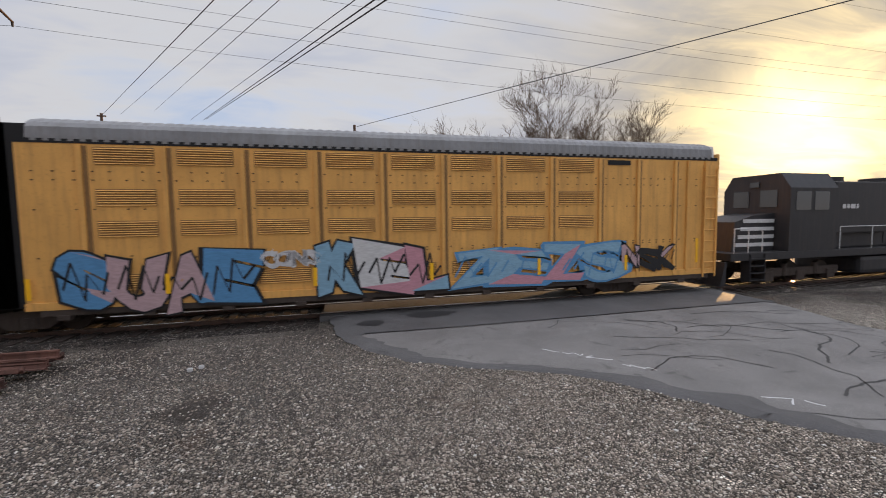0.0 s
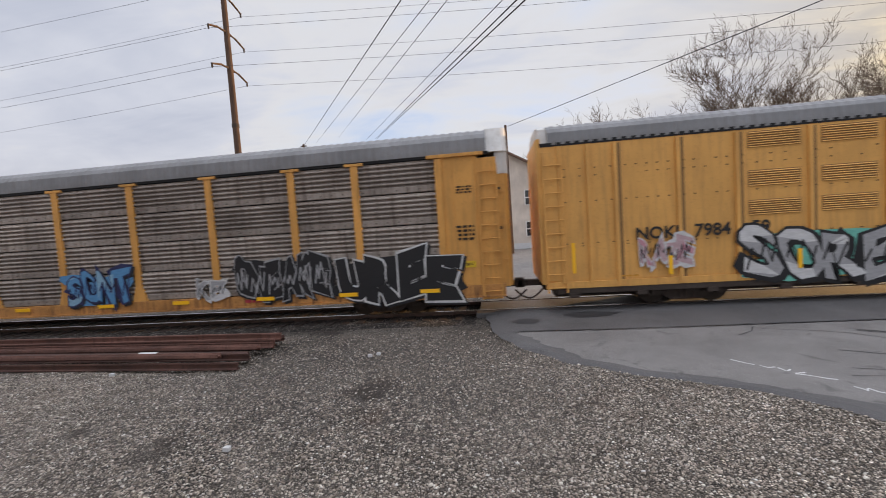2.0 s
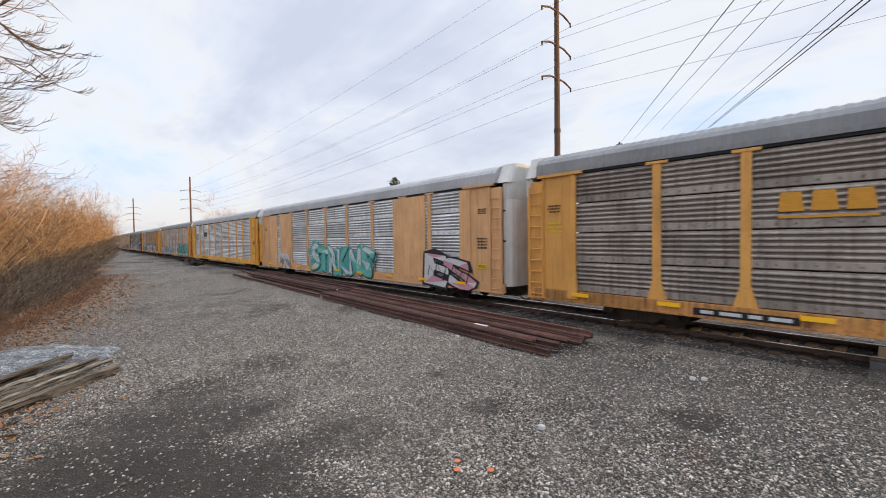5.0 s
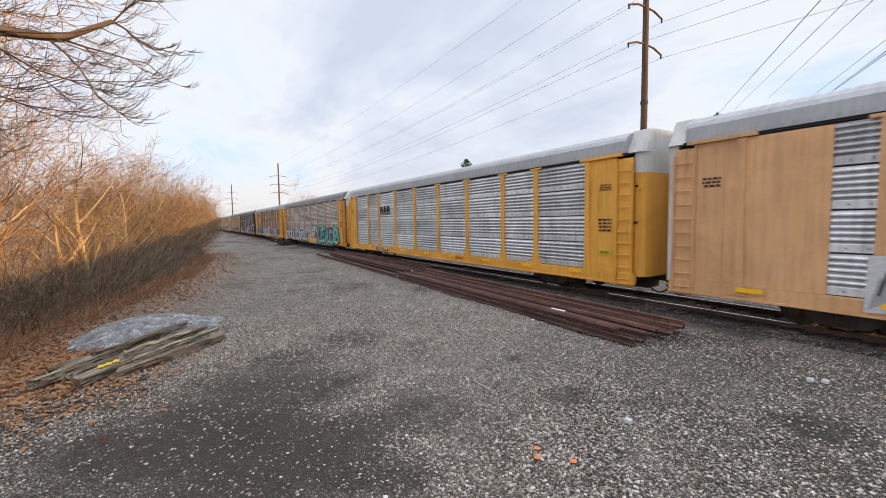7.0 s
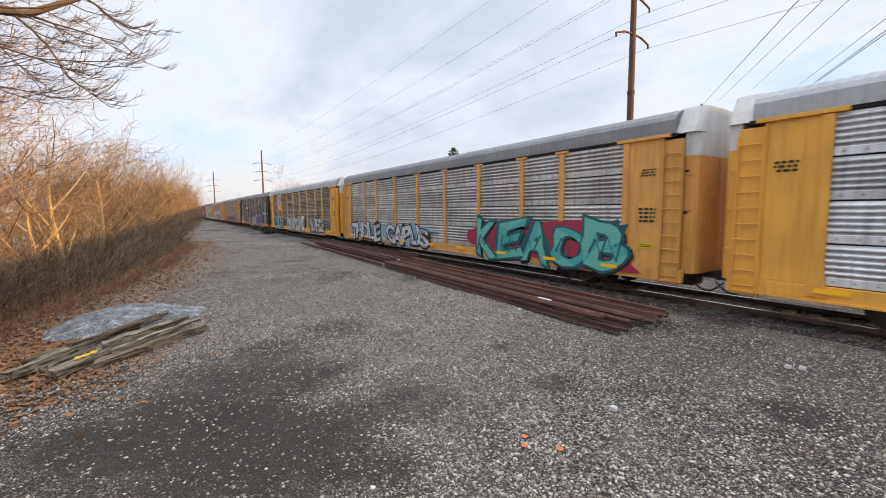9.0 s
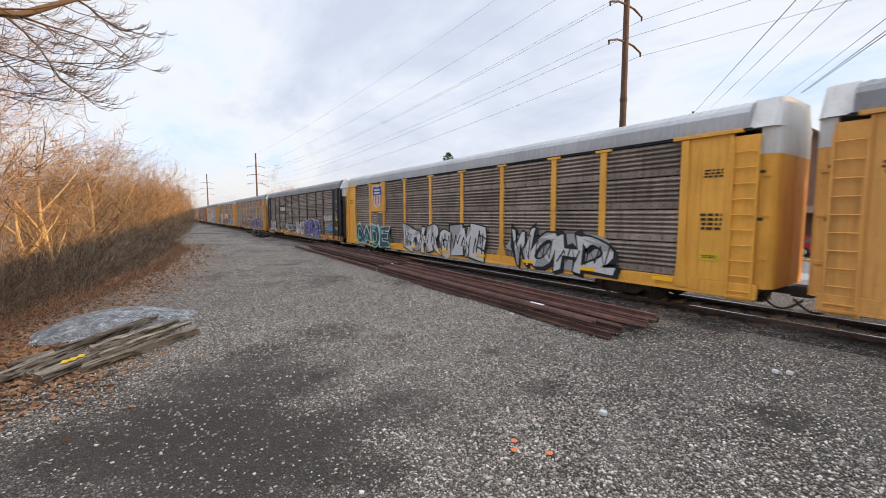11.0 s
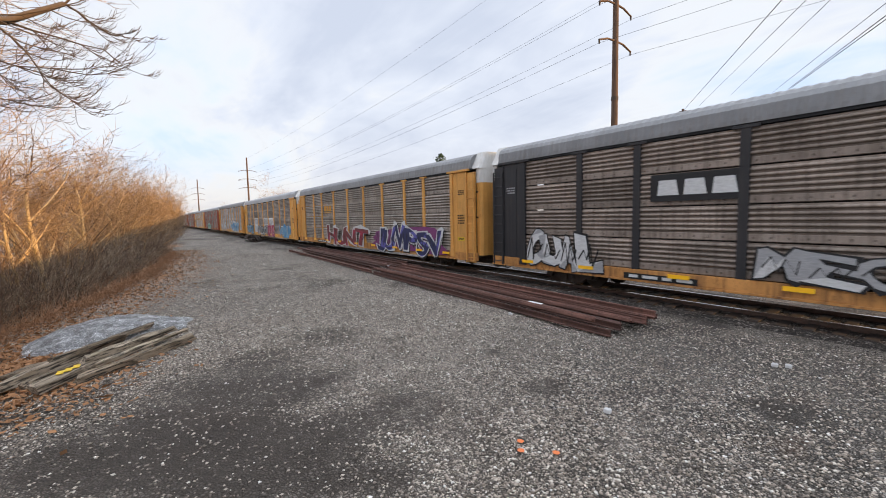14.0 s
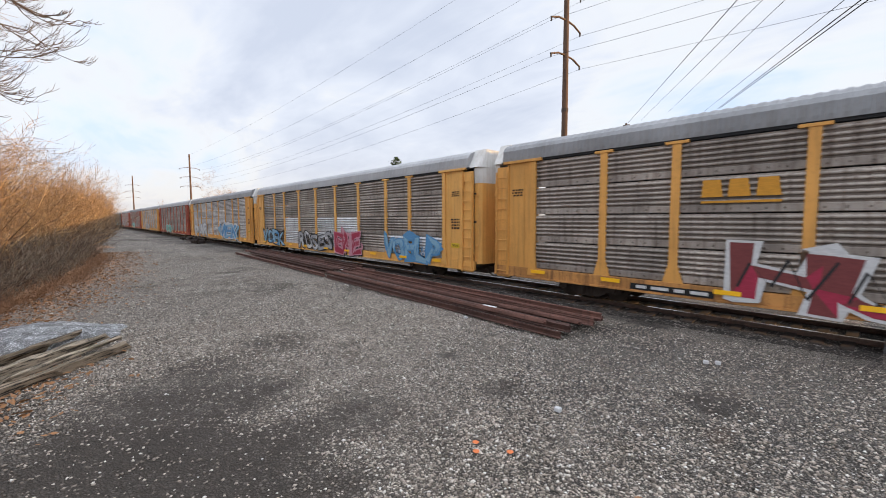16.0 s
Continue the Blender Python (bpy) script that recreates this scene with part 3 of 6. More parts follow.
ribbon([(1.2, 10.46), (4.0, 10.36), (8.0, 10.42), (12.0, 10.45), (14.9, 10.42)], 0.05, 0.022, M["tar"], "crack_seal", "black tar seam between two asphalt layers", 40)
for k, line in enumerate(([(4.45, 8.6), (4.68, 8.2)], [(4.75, 8.15), (4.82, 8.0), (4.95, 8.05)], [(4.95, 8.0), (5.0, 7.75), (5.12, 7.85)], [(5.05, 7.6), (5.5, 7.2)], [(5.05, 7.6), (5.25, 7.62)],
                          [(5.5, 6.85), (5.56, 6.6), (5.62, 6.75), (5.68, 6.5)], [(5.72, 6.55), (5.75, 6.35)], [(5.85, 6.45), (5.88, 6.2)], [(5.74, 6.42), (5.88, 6.35)],
                          [(6.6, 4.3), (7.0, 4.0), (6.8, 3.8)], [(7.1, 3.9), (7.2, 3.6)])):
    line = [(5.03 + (x - 4.45) * 1.02, 8.18 + (y - 8.6) * 0.75) for x, y in line]
    ribbon(line, 0.035, 0.006, M["p_white"], "chalk_mark", "faded white paint mark on the asphalt", 60 + k)


def blot(name, x, y, rx, ry, z, mat, label, seed):
    rng = random.Random(seed)
    n = 22
    verts = [(x, y, z)]
    for i in range(n):
        a = 6.283 * i / n
        r = 1 + 0.25 * noise.noise(Vector((math.cos(a) * 1.5, math.sin(a) * 1.5, seed))) + rng.uniform(-0.08, 0.08)
        verts.append((x + rx * r * math.cos(a), y + ry * r * math.sin(a), z))
    ob = new(name, mesh_of(name, verts, [(0, 1 + i, 1 + (i + 1) % n) for i in range(n)], mat))
    return tagged(ob, label, kind="structure")


blot("tar_patch", 1.45, 11.4, 0.38, 0.30, road_z(11.4) + 0.02, M["tar"], "black tar patch on the asphalt", 1)
blot("tar_patch", 3.3, 11.9, 0.75, 0.32, road_z(11.9) + 0.02, M["tar"], "black tar patch on the asphalt", 2)

# the track: two rails on timber ties in ballast


def rail_profile(y, z0, h, w):
    return [(y - w, z0), (y + w, z0), (y + w, z0 + 0.02), (y + 0.012, z0 + 0.035), (y + 0.012, z0 + h - 0.045), (y + 0.036, z0 + h - 0.035), (y + 0.036, z0 + h - 0.004),
            (y - 0.036, z0 + h - 0.004), (y - 0.036, z0 + h - 0.035), (y - 0.012, z0 + h - 0.045), (y - 0.012, z0 + 0.035), (y - w, z0 + 0.02)]


bm = bmesh.new()
add_prism(bm, [(11.1, -0.05), (12.2, 0.035), (15.3, 0.035), (16.4, -0.05)], "x", -420, 0.0)
add_prism(bm, [(11.1, -0.05), (12.2, 0.035), (15.3, 0.035), (16.4, -0.05)], "x", 15.3, 300)
tagged(new("ballast", from_bm("ballast", bm, M["ballast"])), "brown-stained stone ballast under the track", kind="structure")
for y in (TRACK_Y - 0.745, TRACK_Y + 0.745):
    bm = bmesh.new()
    add_prism(bm, rail_profile(y, RAIL_TOP - 0.16, 0.16, 0.07), "x", -420, 300)
    rail = new("track_rail", from_bm("track_rail", bm, M["track_rail"]))
    tagged(rail, "rusty steel running rail with a shiny head", "rail", "running rails")
    part("rail_head", box_mesh("rail_head", -420, 300, y - 0.034, y + 0.034, RAIL_TOP - 0.006, RAIL_TOP, M["rail_head"]), rail, "wheel-polished steel top")

# ---- the train ----
PITCH, UNIT = 28.6, 22.18


def run_at(t):
    return -7.390 + 15.7640 * t - 0.05829 * t * t + 0.002437 * t ** 3


TIMES = [0, 1, 2, 3, 4, 5, 6, 7, 8, 9, 10, 11, 12, 13, 14, 15, 16]
TRAIN = []
Y0 = -SIDE


def wheelset():
    def make():
        bm = bmesh.new()
        add_cyl(bm, (0, -0.745, 0), (0, 0.745, 0), 0.08, 10)
        for s in (-1, 1):
            add_cyl(bm, (0, s * 0.68, 0), (0, s * 0.80, 0), 0.42, 26)
            add_cyl(bm, (0, s * 0.665, 0), (0, s * 0.70, 0), 0.45, 26)
            add_cyl(bm, (0, s * 0.80, 0), (0, s * 0.83, 0), 0.16, 14)
        return from_bm("wheelset", bm, M["wheel"])
    return shared("wheelset", make)


def truck_frame():
    def make():
        bm = bmesh.new()
        for s in (-1, 1):
            y = s * 1.0
            add_prism(bm, [(-1.15, 0.50), (-1.05, 0.66), (-0.35, 0.78), (0.35, 0.78), (1.05, 0.66), (1.15, 0.50), (0.95, 0.42), (0.75, 0.52), (0.42, 0.30), (-0.42, 0.30), (-0.75, 0.52), (-0.95, 0.42)], "y", y - 0.09, y + 0.09)
            for x in (-0.87, 0.87):
                add_cyl(bm, (x, y - s * 0.02, 0.60), (x, y + s * 0.20, 0.60), 0.14, 12)
            for x in (-0.18, 0.0, 0.18):
                add_cyl(bm, (x, y + s * 0.05, 0.34), (x, y + s * 0.05, 0.60), 0.075, 10)
        add_box(bm, -0.25, 0.25, -1.05, 1.05, 0.55, 0.80, 0.03)
        return from_bm("truck_frame", bm, M["truck"])
    return shared("truck_frame", make)


def add_truck(car, x):
    t = part("truck", truck_frame(), car, "dark cast steel truck", (x, 0, RAIL_TOP - 0.05 - 0.1))
    for dx in (-0.87, 0.87):
        part("wheelset", wheelset(), t, "", (dx, 0, 0.60))
    return t


def roof_mesh(half, eave, top, key, mat, lip=0.12):
    """A rounded roof of pressed ribs across the car."""
    def make():
        prof = []
        for i in range(13):
            a = math.pi * (i / 12)
            u = math.cos(a)
            y = -math.copysign(abs(u) ** 0.55, u) * (SIDE + 0.02)
            prof.append((y, eave + lip + (top - eave - lip) * math.sin(a) ** 0.62))
        prof = [(-SIDE - 0.03, eave)] + prof + [(SIDE + 0.03, eave)]
        xs = []
        x = -half
        while x < half - 1e-6:
            xs += [(x, 0.0), (x + 0.10, 0.0), (x + 0.13, 0.018), (x + 0.23, 0.018)]
            x += 0.26
        xs.append((half, 0.0))
        xs = [q for q in xs if q[0] <= half]
        verts, faces, n = [], [], len(prof)
        for x, d in xs:
            for y, z in prof:
                s = d if z > eave + lip * 0.5 else 0.0
                verts.append((x, y * (1 + s / SIDE * 0.6), z + s * (1 if abs(y) < SIDE * 0.9 else 0.2)))
        for j in range(len(xs) - 1):
            faces += [(j * n + i, (j + 1) * n + i, (j + 1) * n + i + 1, j * n + i + 1) for i in range(n - 1)]
        faces.append(tuple(range(n - 1, -1, -1)))
        faces.append(tuple((len(xs) - 1) * n + i for i in range(n)))
        return mesh_of("roof", verts, faces, mat)
    return shared(("roof", key, mat.name), make)


def panel_mesh(w, h, mat):
    """A pressed steel screen: a flat bolted band at the foot, five rolled ribs above."""
    def make():
        n, band = 5, h * 0.21
        step = (h - band - 0.05) / n
        prof, shade_faces = [(0.0, 0.0), (0.010, 0.012), (0.010, band - 0.02), (0.0, band)], []
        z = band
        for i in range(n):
            # trough and underside of each rib take the darker shade-and-grime colour
            shade_faces += [len(prof) - 1, len(prof)]
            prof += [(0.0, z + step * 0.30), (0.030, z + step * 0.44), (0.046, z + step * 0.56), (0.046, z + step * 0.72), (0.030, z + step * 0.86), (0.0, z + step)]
            z += step
        prof += [(0.0, h - 0.012), (-0.03, h - 0.010)]
        k = len(prof)
        verts = [(x, -d, zz) for x in (-w / 2, w / 2) for d, zz in prof]
        faces = [(i, k + i, k + i + 1, i + 1) for i in range(k - 1)]
        for bx in np.arange(-w / 2 + 0.18, w / 2 - 0.1, 0.36):
            j, s, bz = len(verts), 0.026, band * 0.5
            verts += [(bx - s, -0.010, bz - s), (bx + s, -0.010, bz - s), (bx + s, -0.010, bz + s), (bx - s, -0.010, bz + s),
                      (bx - s * .6, -0.028, bz - s * .6), (bx + s * .6, -0.028, bz - s * .6), (bx + s * .6, -0.028, bz + s * .6), (bx - s * .6, -0.028, bz + s * .6)]
            faces += [(j + 4, j + 5, j + 6, j + 7), (j, j + 1, j + 5, j + 4), (j + 1, j + 2, j + 6, j + 5), (j + 2, j + 3, j + 7, j + 6), (j + 3, j, j + 4, j + 7)]
        me = mesh_of("panel", verts, faces, mat)
        me.materials.append(M[mat.name + "_grime_shade"])
        for q in shade_faces:
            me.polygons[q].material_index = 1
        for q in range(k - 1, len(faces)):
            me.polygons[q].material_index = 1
        return me
    return shared(("panel", round(w, 3), round(h, 3), mat.name), make)


def post_mesh(z0, z1, mat, flare):
    def make():
        bm = bmesh.new()
        w, f = 0.115, (0.27 if flare else 0.125)
        add_prism(bm, [(-f, z0), (f, z0), (w, z0 + (0.55 if flare else 0.1)), (w, z1 - 0.07), (-w, z1 - 0.07), (-w, z0 + (0.55 if flare else 0.1))], "y", -0.10, 0.0)
        add_box(bm, -0.30, 0.30, -0.115, 0.0, z1 - 0.08, z1, 0.008)
        return from_bm("post", bm, mat)
    return shared(("post", z0, z1, mat.name, flare), make)


def ladder_mesh(mat, z0, z1):
    def make():
        bm = bmesh.new()
        for x in (-0.27, 0.27):
            add_box(bm, x - 0.025, x + 0.025, -0.10, -0.06, z0, z1)
        z = z0 + 0.15
        while z < z1:
            add_cyl(bm, (-0.27, -0.08, z), (0.27, -0.08, z), 0.017, 6)
            z += 0.40
        return from_bm("ladder", bm, mat)
    return shared(("ladder", mat.name, z0, z1), make)


def bars(parent, x, z, w, h, rows, mat, name="stencil", label="", seed=0, y=Y0 - 0.018):
    """Small unreadable lettering as rows of plain bars."""
    rng = random.Random(seed)
    bm = bmesh.new()
    for r in range(rows):
        zz = z - r * h / rows
        xx = x - w / 2 + rng.uniform(0, 0.12) * w
        while xx < x + w / 2 - 0.02:
            b = rng.uniform(0.12, 0.3) * w
            add_box(bm, xx, min(xx + b, x + w / 2), y - 0.002, y, zz - h / rows * 0.28, zz + h / rows * 0.28)
            xx += b + 0.07 * w
    return tagged(part(name, (bm, mat), parent, label), kind="stuff")


def flat_part(name, poly, y, mat, parent, label="", thick=0.004):
    bm = bmesh.new()
    add_prism(bm, poly, "y", y - thick, y)
    return part(name, (bm, mat), parent, label)


TONE = {"black": "black", "white": "silver", "blue": "sky", "sky": "blue", "pink": "rose", "maroon": "crimson", "teal": "mint", "violet": "navy", "navy": "violet", "silver": "white", "mint": "teal", "crimson": "pink", "green": "teal", "lime": "mustard", "rose": "pink"}


def graffiti(car, word, x, z, width, height, fills, outline="black", back=None, glow=None, seed=0, y=None, style=1.0, label="", slant=0.0, bubble=False):
    """Spray-painted letters: a ragged backing, heavy outlines and fills in slightly different planes."""
    rng = random.Random(seed)
    y = Y0 - 0.098 if y is None else y
    height *= 1.06
    z = max(z, 0.74)
    n = len(word)
    pts = []
    for i in range(26):
        a = 6.283 * i / 26
        r = 1 + 0.16 * math.sin(3 * a + seed) + rng.uniform(-0.12, 0.12)
        pts.append((x + width * 0.49 * max(-1, min(1, 1.25 * math.cos(a))) * r, z + height * 0.48 + height * 0.40 * max(-1, min(1, 1.25 * math.sin(a))) * r))
    root = flat_part("graffiti", pts if back else [(x - 0.02, z + 0.1), (x + 0.02, z + 0.1), (x + 0.02, z + 0.14), (x - 0.02, z + 0.14)], y, M["p_" + (back or outline)], car, label or "spray-painted lettering")
    step = width / n
    for i, ch in enumerate(word):
        if ch == " ":
            continue
        hh = height * rng.uniform(0.86, 1.08)
        ww = step * rng.uniform(1.12, 1.3) * style
        tilt = rng.uniform(-0.10, 0.10) + slant
        cx, cz = x - width / 2 + step * (i + 0.5), z + rng.uniform(-0.05, 0.04) * height
        swing, squash = rng.uniform(-0.10, 0.10), rng.uniform(0.8, 1.25)
        wide, slim = (0.118, 0.084) if bubble else (0.075, 0.034)
        for k, (off, col, sx, sz) in enumerate(((wide, "black", 0.08, -0.07), (wide, outline, 0, 0), (slim, fills[i % len(fills)], 0, 0))):
            if k == 0 and not back:
                continue
            co, fs = glyph(ch, 1.0, off)
            base, _ = glyph(ch, 1.0, wide)
            lo, hi = base.min(0), base.max(0)
            u = (co - (lo + hi) / 2) / (hi - lo)
            bulge = 1 + 0.30 * (np.abs(u[:, 1]) ** squash) * (1 if i % 2 else -0.5)
            px = u[:, 0] * ww * bulge + u[:, 1] * tilt * hh + (0.06 + 0.05 * (i % 2)) * ww * np.sin(u[:, 1] * 6 + i + seed)
            pz = (u[:, 1] + 0.5) * hh + 0.07 * hh * np.sin(u[:, 0] * 4.5 + i * 1.7 + seed) + swing * hh * u[:, 0]
            yy = y - 0.006 - 0.004 * k - 0.0014 * (i % 3)
            verts = [(cx + a + sx, yy, cz + b + sz) for a, b in zip(px, pz)]
            me = mesh_of("letter", verts, fs, M["p_" + col])
            if k == 2:
                # shards of a second tone inside the fill
                me.materials.append(M["p_" + (fills[(i + 1) % len(fills)] if len(fills) > 1 else TONE.get(col, col))])
                for p in me.polygons:
                    c = p.center
                    if math.sin(c.x * 5.1 + seed) + math.sin(c.z * 6.3 + i) > 0.75:
                        p.material_index = 1
            if k == 1 and not bubble:
                # pointed flicks of the outline colour
                count = collections.Counter(frozenset(q) for p in fs for q in zip(p, p[1:] + p[:1]))
                rim = [(p, q) for f in fs for p, q in zip(f, f[1:] + f[:1]) if count[frozenset((p, q))] == 1 and math.dist(verts[p], verts[q]) > 0.05 * hh]
                for p, q in rng.sample(rim, min(4, len(rim))):
                    mx, mz = (verts[p][0] + verts[q][0]) / 2, (verts[p][2] + verts[q][2]) / 2
                    dx, dz = mx - cx, mz - cz - hh / 2
                    ln = rng.uniform(0.08, 0.20) * hh / max(0.05, math.hypot(dx, dz))
                    verts.append((mx + dx * ln, yy, max(0.78, mz + dz * ln)))
                    fs = fs + [(p, q, len(verts) - 1)]
                me = mesh_of("letter", verts, fs, M["p_" + col])
            part("letter" if k == 2 else ("letter_outline" if k else "letter_shadow"), me, root)
        # a quick thin zigzag over the fill
        sv, sf = [], []
        for _f in range(6):
            ax, az = cx + (-0.34 + 0.14 * _f + rng.uniform(-0.06, 0.06)) * ww, cz + hh * (rng.uniform(0.55, 0.82) if _f % 2 else rng.uniform(0.15, 0.42))
            wd = 0.015 * hh
            sv += [(ax - wd, y - 0.021, az + wd), (ax + wd, y - 0.021, az - wd)]
        sf = [(2 * j, 2 * j + 1, 2 * j + 3, 2 * j + 2) for j in range(5)]
        part("letter_stroke", mesh_of("letter_stroke", sv, sf, M["p_" + (outline if outline != "white" else "black")]), root)
    return root


def lettering(parent, text, x, z, size, mat, y, name="lettering", label=""):
    co, fs = glyph(text, size, 0.012)
    verts = [(x + a, y, z + b) for a, b in co]
    return part(name, mesh_of(name, verts, fs, mat), parent, label)


def reflectors(car, xs, z, w, h, y):
    for x in xs:
        part("reflector", shared(("refl", w, h), lambda: box_mesh("reflector", -w / 2, w / 2, -0.006, 0, -h / 2, h / 2, M["reflector"])), car, "amber reflective strip", (x, y, z))


def coupler_mesh():
    def make():
        bm = bmesh.new()
        add_box(bm, -0.1, 0.75, -0.12, 0.12, 0.78, 0.98, 0.03)
        add_box(bm, 0.55, 0.85, -0.2, 0.2, 0.74, 1.04, 0.06)
        add_box(bm, -0.35, 0.0, -0.7, 0.7, 0.7, 1.05, 0.04)
        for k in range(8):
            a, b = k / 8 * math.pi, (k + 1) / 8 * math.pi
            add_cyl(bm, (0.9 * k / 8, -0.4, 0.72 - 0.3 * math.sin(a)), (0.9 * (k + 1) / 8, -0.4, 0.72 - 0.3 * math.sin(b)), 0.03, 6)
        return from_bm("coupler", bm, M["truck"])
    return shared("coupler", make)


POSTS = [-9.25, -7.15, -4.3, -1.43, 1.43, 4.3, 7.15, 9.25]
SILL0, SILL1, EAVE, TOP = 0.74, 1.10, 5.08, 5.86
HALF = 13.72


def rack_car(offset, frame_mat, panel_mat, roof_mat, label, sill_mat=None, end_mat=None, post_mat=None, door_mat=None, flare=True, plates=(), light_rows=(), light_mat=None, group="covered car carriers"):
    """A covered car carrier: flat car, ribbed screens between posts, doors and ladders at both ends, ribbed roof."""
    car = thing("autorack_car", label, "railcar", group)
    sill_mat, end_mat, post_mat, door_mat = sill_mat or frame_mat, end_mat or frame_mat, post_mat or frame_mat, door_mat or frame_mat

    def make_sill():
        bm = bmesh.new()
        add_box(bm, -HALF, HALF, -SIDE - 0.05, -SIDE + 0.10, SILL0, SILL1, 0.012)
        add_box(bm, -HALF, HALF, -SIDE - 0.09, -SIDE + 0.02, SILL0 - 0.02, SILL0 + 0.035)
        for x in np.arange(-12.5, 12.6, 2.5):
            add_box(bm, x - 0.35, x + 0.35, -SIDE - 0.062, -SIDE, SILL0 + 0.06, SILL1 - 0.05)
        return from_bm("side_sill", bm, sill_mat)
    part("side_sill", shared(("sill", sill_mat.name), make_sill), car)

    def make_deck():
        bm = bmesh.new()
        add_box(bm, -HALF, HALF, -SIDE + 0.12, SIDE - 0.02, SILL0 + 0.15, SILL1)
        add_box(bm, -HALF + 0.2, HALF - 0.2, -0.35, 0.35, 0.50, SILL0 + 0.2)
        add_box(bm, -HALF, HALF, -SIDE + 0.12, SIDE - 0.02, 2.75, 2.83)
        add_box(bm, -HALF, HALF, -SIDE + 0.12, SIDE - 0.02, 3.95, 4.02)
        return from_bm("deck", bm, M["truck"])
    part("deck", shared("deck", make_deck), car, "dark decks inside the rack")
    part("inner_wall", shared("inner_wall", lambda: box_mesh("inner_wall", -HALF + 0.4, HALF - 0.4, SIDE - 0.04, SIDE, SILL1, EAVE, M["galv_dark"])), car)
    part("roof", roof_mesh(HALF - 0.37, EAVE + 0.02, TOP, "rack", roof_mat), car, "grey ribbed steel roof")

    # a solid near-black strip stands for the unlit gap under the eave
    part("top_rail", shared(("eavestrip", ), lambda: box_mesh("top_rail", -HALF + 0.3, HALF - 0.3, -SIDE - 0.01, -SIDE + 0.06, EAVE - 0.06, EAVE + 0.02, M["dark"])), car, "near-black strip in place of the shaded gap below the roof")
    xs = [-11.85] + POSTS + [11.85]
    for x in POSTS:
        part("post", post_mesh(SILL1 - 0.02, EAVE - 0.02, post_mat, flare), car, "", (x, -SIDE + 0.06, 0))
    tiers = 4
    th = (EAVE - 0.05 - SILL1 - 0.02) / tiers
    for i, (a, b) in enumerate(zip(xs, xs[1:])):
        for k in range(tiers):
            mat = light_mat if (i, k) in light_rows else panel_mat
            part("panel", panel_mesh(b - a - 0.10, th - 0.026, mat), car, "", ((a + b) / 2, -SIDE + 0.035, SILL1 + 0.02 + k * th))

    def make_end_side():
        bm = bmesh.new()
        add_box(bm, 11.85, 13.0, -SIDE - 0.035, -SIDE + 0.08, SILL1 - 0.12, EAVE - 0.06, 0.015)
        add_prism(bm, [(11.72, SILL0 + 0.1), (12.1, SILL0 + 0.1), (11.98, SILL1 + 0.6), (11.98, EAVE - 0.1), (11.78, EAVE - 0.1), (11.78, SILL1 + 0.6)], "y", -SIDE - 0.09, -SIDE)
        add_box(bm, 12.28, 12.32, -SIDE - 0.05, -SIDE, SILL1 + 0.1, EAVE - 0.3)
        add_box(bm, 11.55, 13.25, -SIDE - 0.11, -SIDE + 0.06, EAVE - 0.08, EAVE + 0.02, 0.01)
        add_box(bm, 12.15, 12.9, -SIDE - 0.045, -SIDE, SILL1 + 0.02, SILL1 + 0.06)
        return from_bm("door_housing", bm, frame_mat)

    def make_ladder_post():
        bm = bmesh.new()
        add_box(bm, 13.05, 13.62, -SIDE - 0.02, -SIDE + 0.07, SILL1 - 0.45, EAVE - 0.16, 0.015)
        add_box(bm, 13.0, 13.06, -SIDE - 0.07, -SIDE + 0.05, SILL1 - 0.45, EAVE - 0.10)
        return from_bm("ladder_panel", bm, frame_mat)

    def radial(x0, x1, z0, z1, half, top_round):
        """A door section with rounded vertical corners."""
        bm = bmesh.new()
        add_prism(bm, [(x0, -half), (x1 - 0.14, -half), (x1 - 0.04, -half + 0.12), (x1, -half + 0.32), (x1, half - 0.32), (x1 - 0.04, half - 0.12), (x1 - 0.14, half), (x0, half)], "z", z0, z1)
        if top_round:
            for v in bm.verts:
                if v.co.z > z1 - 0.01:
                    v.co.y *= 0.72
                    v.co.x -= 0.02
        return bm

    def make_end_door():
        bm = radial(13.60, 13.98, SILL1 - 0.1, 4.42, SIDE - 0.13, False)
        add_box(bm, 13.97, 14.0, -0.05, 0.05, SILL1, 4.4)
        for z in (1.8, 2.9, 3.9):
            add_box(bm, 13.70, 13.86, -SIDE + 0.10, -SIDE + 0.15, z - 0.04, z + 0.04)
        return from_bm("end_door", bm, end_mat)

    def make_end_cap():
        bm = radial(13.34, 13.985, EAVE + 0.0, TOP - 0.02, SIDE - 0.04, True)
        bm2 = radial(13.60, 13.982, 4.42, EAVE + 0.1, SIDE - 0.12, False)
        bm2.to_mesh(tmp := bpy.data.meshes.new("tmp"))
        bm2.free()
        bm.from_mesh(tmp)
        bpy.data.meshes.remove(tmp)
        return from_bm("end_cap", bm, M["white_end"])
    hs = shared(("house", frame_mat.name), make_end_side)
    lp = shared(("ladderpost", frame_mat.name), make_ladder_post)
    ed = shared(("enddoor", end_mat.name), make_end_door)
    ec = shared("endcap", make_end_cap)
    ld = ladder_mesh(frame_mat, SILL1 - 0.35, EAVE - 0.35)
    for s in (1, -1):
        for nm, me in (("door_housing", hs), ("ladder_panel", lp), ("end_door", ed), ("end_cap", ec), ("coupler", coupler_mesh())):
            o = part(nm, me, car, {"end_cap": "pale fibreglass end cap"}.get(nm, ""))
            if s < 0:
                o.scale = (-1, 1, 1)
